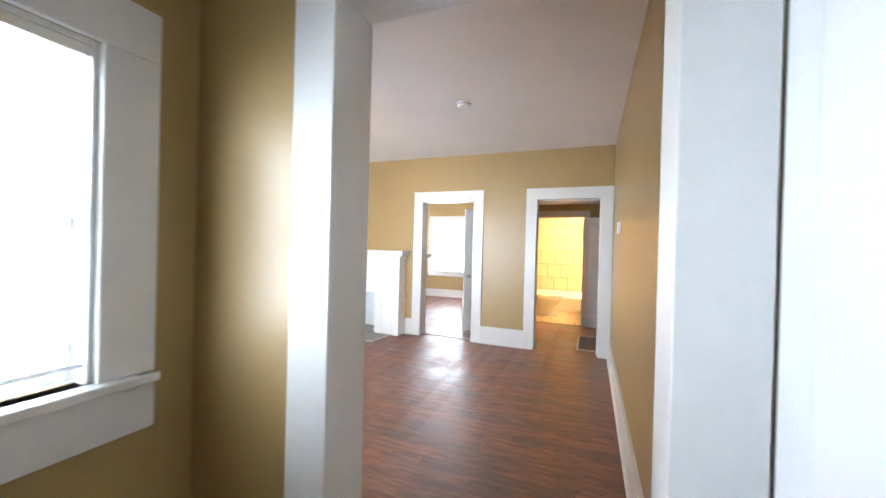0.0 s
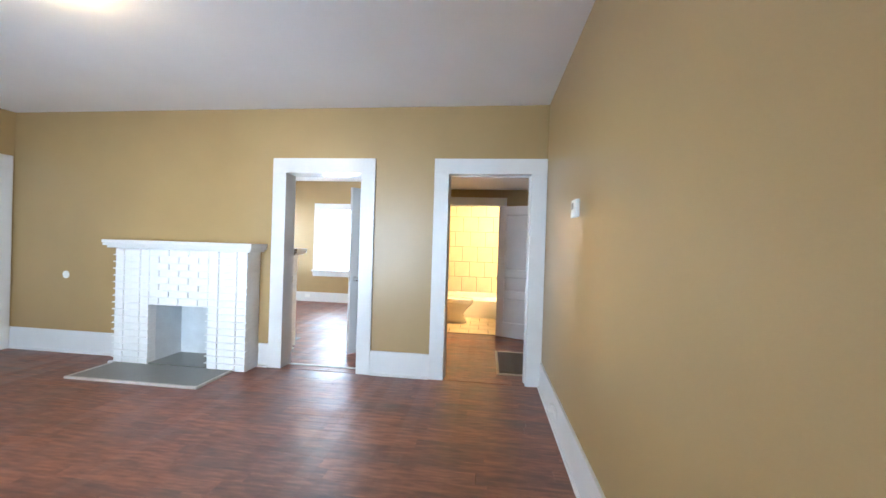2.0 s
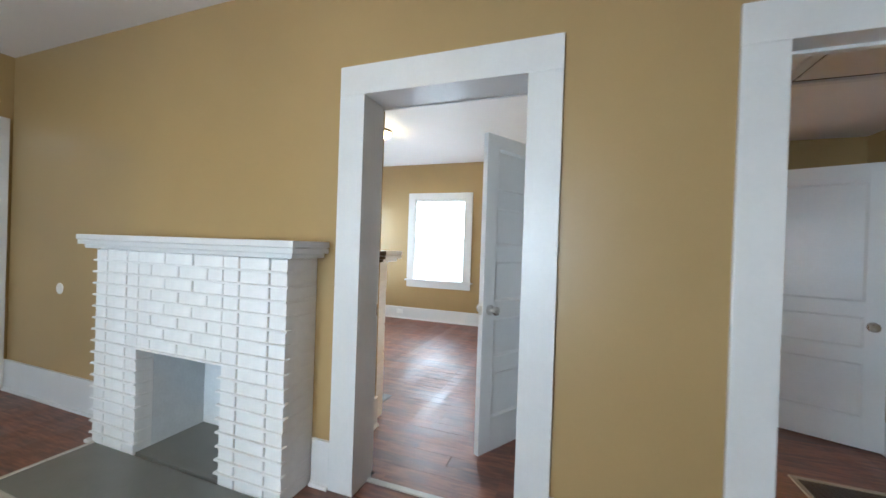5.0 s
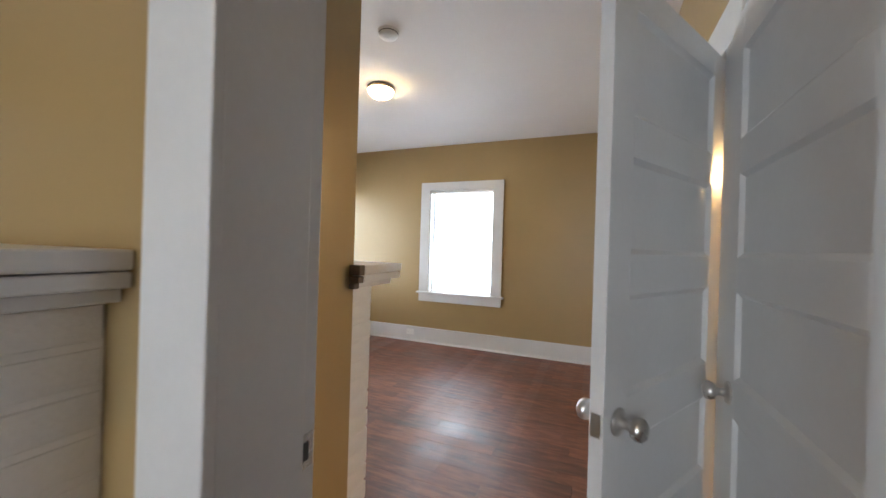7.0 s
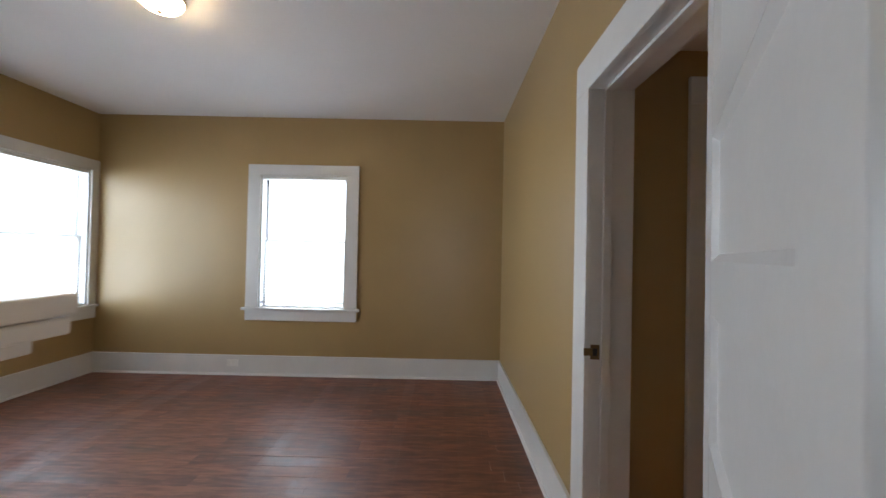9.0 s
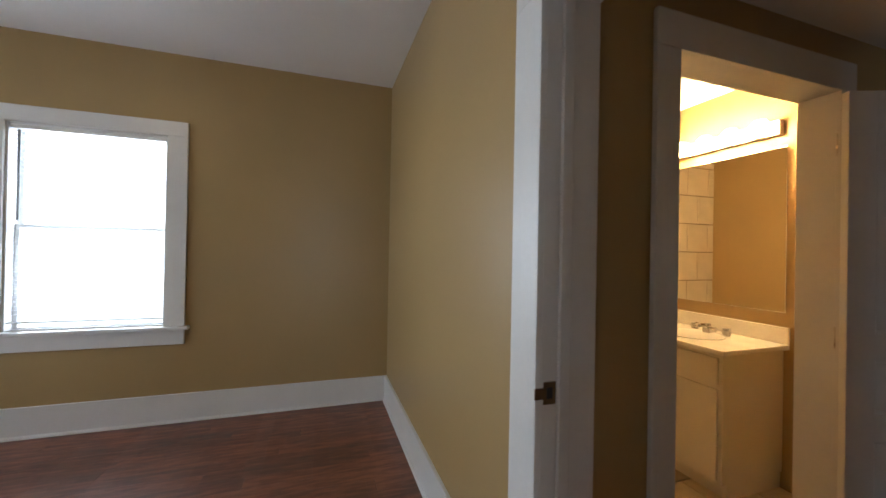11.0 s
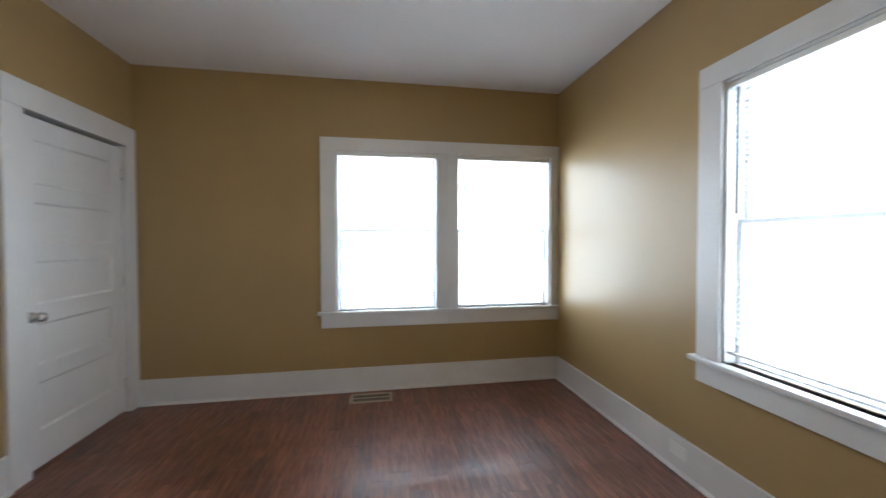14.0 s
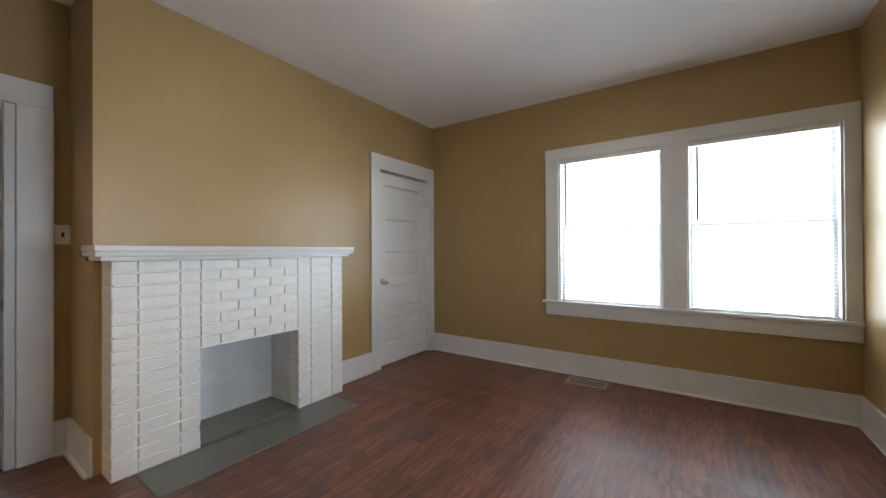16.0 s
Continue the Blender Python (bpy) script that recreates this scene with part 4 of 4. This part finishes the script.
def loft(rings, close=True):
    b = bmesh.new()
    vs = [[b.verts.new(p) for p in r] for r in rings]
    for p, q in zip(vs, vs[1:]):
        for k in range(len(p)):
            b.faces.new((p[k], p[(k + 1) % len(p)], q[(k + 1) % len(p)], q[k]))
    if close:
        b.faces.new(vs[0])
        b.faces.new(vs[-1])
    return b


toilet.matrix_basis = pose(-1.12, 2.82, 0, 0, 0, -90)
part("bowl", loft([oval(0, 0.02, 0.11, 0.23, 0.0), oval(0, 0.02, 0.10, 0.21, 0.06), oval(0, 0.02, 0.085, 0.16, 0.16), oval(0, 0.06, 0.13, 0.2, 0.26),
                   oval(0, 0.1, 0.175, 0.245, 0.34), oval(0, 0.1, 0.18, 0.25, 0.385)]), CERAMIC, toilet, local=True, smooth=True)
part("seat", loft([oval(0, 0.1, 0.183, 0.253, 0.387), oval(0, 0.1, 0.187, 0.257, 0.395), oval(0, 0.1, 0.187, 0.257, 0.402), oval(0, 0.1, 0.18, 0.25, 0.408)]), CERAMIC, toilet, local=True, smooth=True)
part("lid", loft([oval(0, 0.1, 0.178, 0.248, 0.41), oval(0, 0.1, 0.183, 0.253, 0.416), oval(0, 0.1, 0.18, 0.25, 0.425), oval(0, 0.1, 0.15, 0.21, 0.43)]), CERAMIC, toilet, local=True, smooth=True)
part("tank", block((-0.22, -0.44, 0.38), (0.22, -0.25, 0.73), 0.02), CERAMIC, toilet, local=True)
part("tank_lid", block((-0.235, -0.455, 0.732), (0.235, -0.235, 0.765), 0.01), CERAMIC, toilet, local=True)
part("flush_lever", block((-0.19, -0.248, 0.66), (-0.11, -0.236, 0.675), 0.003), NICKEL, toilet, local=True)
part("pedestal_base", block((-0.1, -0.30, 0.0), (0.1, -0.1, 0.38), 0.03), CERAMIC, toilet, local=True)

van = thing("vanity_cabinet", (-0.11, 2.78, 0), "cream bathroom vanity cabinet with a white top", "vanity")
part("body", block((-0.33, 2.45, 0.09), (0.148, 3.11, 0.775), 0.003), CABINET, van)
part("toe_kick", block((-0.27, 2.46, 0.0), (0.148, 3.10, 0.09)), CABINET, van)
for y0, y1 in ((2.47, 2.775), (2.785, 3.09)):
    dr = part("cabinet_door", block((-0.348, y0, 0.11), (-0.332, y1, 0.59), 0.003), CABINET, van)
    part("handle", moved(lathe([(0, 0), (0.012, 0.0), (0.008, -0.012), (0.014, -0.022), (0, -0.026)], 16, "x"), Matrix.Translation((-0.348, y1 - 0.05 if y0 < 2.6 else y0 + 0.05, 0.52))), NICKEL, dr)
part("false_drawer", block((-0.348, 2.47, 0.61), (-0.332, 3.09, 0.755), 0.003), CABINET, van)
top = thing("countertop", (-0.11, 2.78, 0.776), "white cultured marble bathroom countertop with a faucet", "countertop")
part("slab", block((-0.375, 2.42, 0.776), (0.148, 3.14, 0.805), 0.006), MARBLE, top)
part("backsplash", block((0.128, 2.42, 0.806), (0.148, 3.14, 0.90), 0.004), MARBLE, top)
part("bowl", moved(lathe([(0.17, 0.0), (0.175, 0.006), (0.16, 0.004), (0.12, 0.001), (0.0, 0.0005)], 32), Matrix.Translation((-0.13, 2.78, 0.805))), CERAMIC, top, smooth=True)
part("faucet", block((-0.01, 2.755, 0.80), (0.06, 2.805, 0.84), 0.008), NICKEL, top, "chrome faucet")
part("spout", block((-0.10, 2.77, 0.845), (0.03, 2.79, 0.865), 0.006), NICKEL, top)
for y in (2.68, 2.88):
    part("tap_handle", moved(lathe([(0, 0), (0.022, 0), (0.018, 0.03), (0.024, 0.045), (0, 0.05)], 16), Matrix.Translation((0.03, y, 0.805))), NICKEL, top)
mir = thing("mirror", (0.148, 2.78, 1.35), "frameless bathroom mirror above the vanity", "mirror")
part("glass", block((0.14, 2.44, 0.98), (0.148, 3.10, 1.92), 0.002), MIRROR, mir)
vl = thing("vanity_light", (0.148, 2.78, 2.03), "lit vanity light bar with glowing globes", "wall lamp")
part("backplate", block((0.11, 2.46, 1.985), (0.148, 3.08, 2.075), 0.006), NICKEL, vl)
for k in range(4):
    part("globe", moved(lathe([(0.0, -0.05), (0.028, -0.042), (0.046, -0.02), (0.05, 0.0), (0.046, 0.02), (0.028, 0.042), (0.0, 0.05)], 20),
                        Matrix.Translation((0.055, 2.53 + k * 0.16, 2.03))), BULB, vl, "glowing globe bulb", smooth=True)
sh = thing("shower_head", (0.15, 3.72, 1.97), "chrome shower head on a bent arm", "shower head")
part("arm", block((0.0, 3.71, 1.985), (0.148, 3.73, 2.003), 0.007), NICKEL, sh)
part("flange", moved(lathe([(0, 0), (0.03, 0), (0.02, -0.012), (0, -0.014)], 20, "x"), Matrix.Translation((0.15, 3.72, 1.994))), NICKEL, sh)
part("head", moved(lathe([(0.0, 0.05), (0.012, 0.045), (0.016, 0.02), (0.034, -0.012), (0.034, -0.02), (0.0, -0.02)], 20), pose(-0.02, 3.72, 1.965, 0, 35, 0)), NICKEL, sh, smooth=True)

# ---- floors and wall pieces ----
def floor_base(name, a, b, label, z=-0.006, mat=None):
    return solid(name, block((a[0], a[1], -0.2), (b[0], b[1], z)), mat or SUBFLOOR, label, "floor", kind="structure")


def planks(parent, x0, x1, y0, y1, holes=(), width=0.104, length=0.92, seed=1):
    """Boards along x in staggered rows over one floor."""
    rnd = random.Random(seed)
    cache = {}
    y = y0
    while y < y1 - 0.01:
        wd = min(width, y1 - y)
        x = x0 - rnd.uniform(0.0, length)
        while x < x1:
            a, b = max(x, x0), min(x + length, x1)
            if b - a > 0.03:
                key = (round(b - a, 2), round(wd, 3))
                if key not in cache:
                    w2, h2, c = (key[0] - 0.0004) / 2, (wd - 0.0004) / 2, 0.0008
                    vs = [(sx * w2, sy * h2, -0.006) for sx, sy in ((-1, -1), (1, -1), (1, 1), (-1, 1))]
                    vs += [(sx * w2, sy * h2, -c * 0.45) for sx, sy in ((-1, -1), (1, -1), (1, 1), (-1, 1))]
                    vs += [(sx * (w2 - c), sy * (h2 - c), 0.0) for sx, sy in ((-1, -1), (1, -1), (1, 1), (-1, 1))]
                    fs = [(0, 1, 5, 4), (1, 2, 6, 5), (2, 3, 7, 6), (3, 0, 4, 7), (4, 5, 9, 8), (5, 6, 10, 9), (6, 7, 11, 10), (7, 4, 8, 11), (8, 9, 10, 11)]
                    me = bpy.data.meshes.new("plank")
                    me.from_pydata(vs, [], fs)
                    me.materials.append(FLOOR)
                    cache[key] = me
                ob = new("plank", cache[key])
                ob.parent = parent
                ob.matrix_basis = pose((a + b) / 2, y + wd / 2, rnd.uniform(-0.0005, 0.0), rnd.uniform(-0.06, 0.06), rnd.uniform(-0.02, 0.02))
            x += length
        y += wd


fl = floor_base("floor_living", (-6.13, FE), (0.15, 0.13), "worn red-brown plank floor of the living room")
planks(fl, LX, RX, FY, 0.0, seed=11)
planks(fl, D1[0], D1[1], 0.0, 0.13, seed=12)
planks(fl, D2[0], D2[1], 0.0, HW, seed=13)
planks(fl, -0.89, -0.11, FE, FY, seed=16)
fb_ = floor_base("floor_bedroom", (-6.19, 0.1301), (BX + 0.15, 4.438), "glossy red-brown plank floor of the bedroom")
planks(fb_, BL, BX, CW, BF, seed=21)
planks(fb_, RT, BX, MW, CW, seed=22)
planks(fb_, D1[0], D1[1], 0.13, MW, seed=23)
planks(fb_, -5.925, -5.10, CW - 0.12, CW, seed=24)
fh = floor_base("floor_hall", (BX + 0.1501, 0.1301), (1.5, BY + 0.06), "red-brown plank floor of the hall")
planks(fh, BX + 0.15, 1.3, HW, BY, seed=31)
planks(fh, 0.48, 1.42, BY, 3.0, seed=33)
planks(fh, BX, BX + 0.15, HD[0], HD[1], seed=34)
fe = floor_base("floor_entry", (-1.56, -6.72), (0.25, FE - 0.0001), "red-brown plank floor of the entry")
planks(fe, -1.44, 0.13, -6.6, FE, seed=41)
ft = floor_base("floor_bathroom", (BX + 0.1501, BY + 0.0601), (0.27, 4.22), "beige tiled bathroom floor", mat=GROUT)
tile_grid(ft, "z", BX + 0.15, 0.15, BY + 0.06, 3.36, 0.305, -0.006, 1, FTILE, 0.1)
bw = bpy.data.objects["wall_bath_back"]
tile_grid(bw, "x", BX + 0.15, 0.15, 0.40, 2.34, 0.312, 4.1, -1, TILE, 0.07)
br = bpy.data.objects["wall_bath_right"]
tile_grid(br, "y", 3.36, 4.09, 0.40, 2.34, 0.312, 0.15, -1, TILE, 0.0)
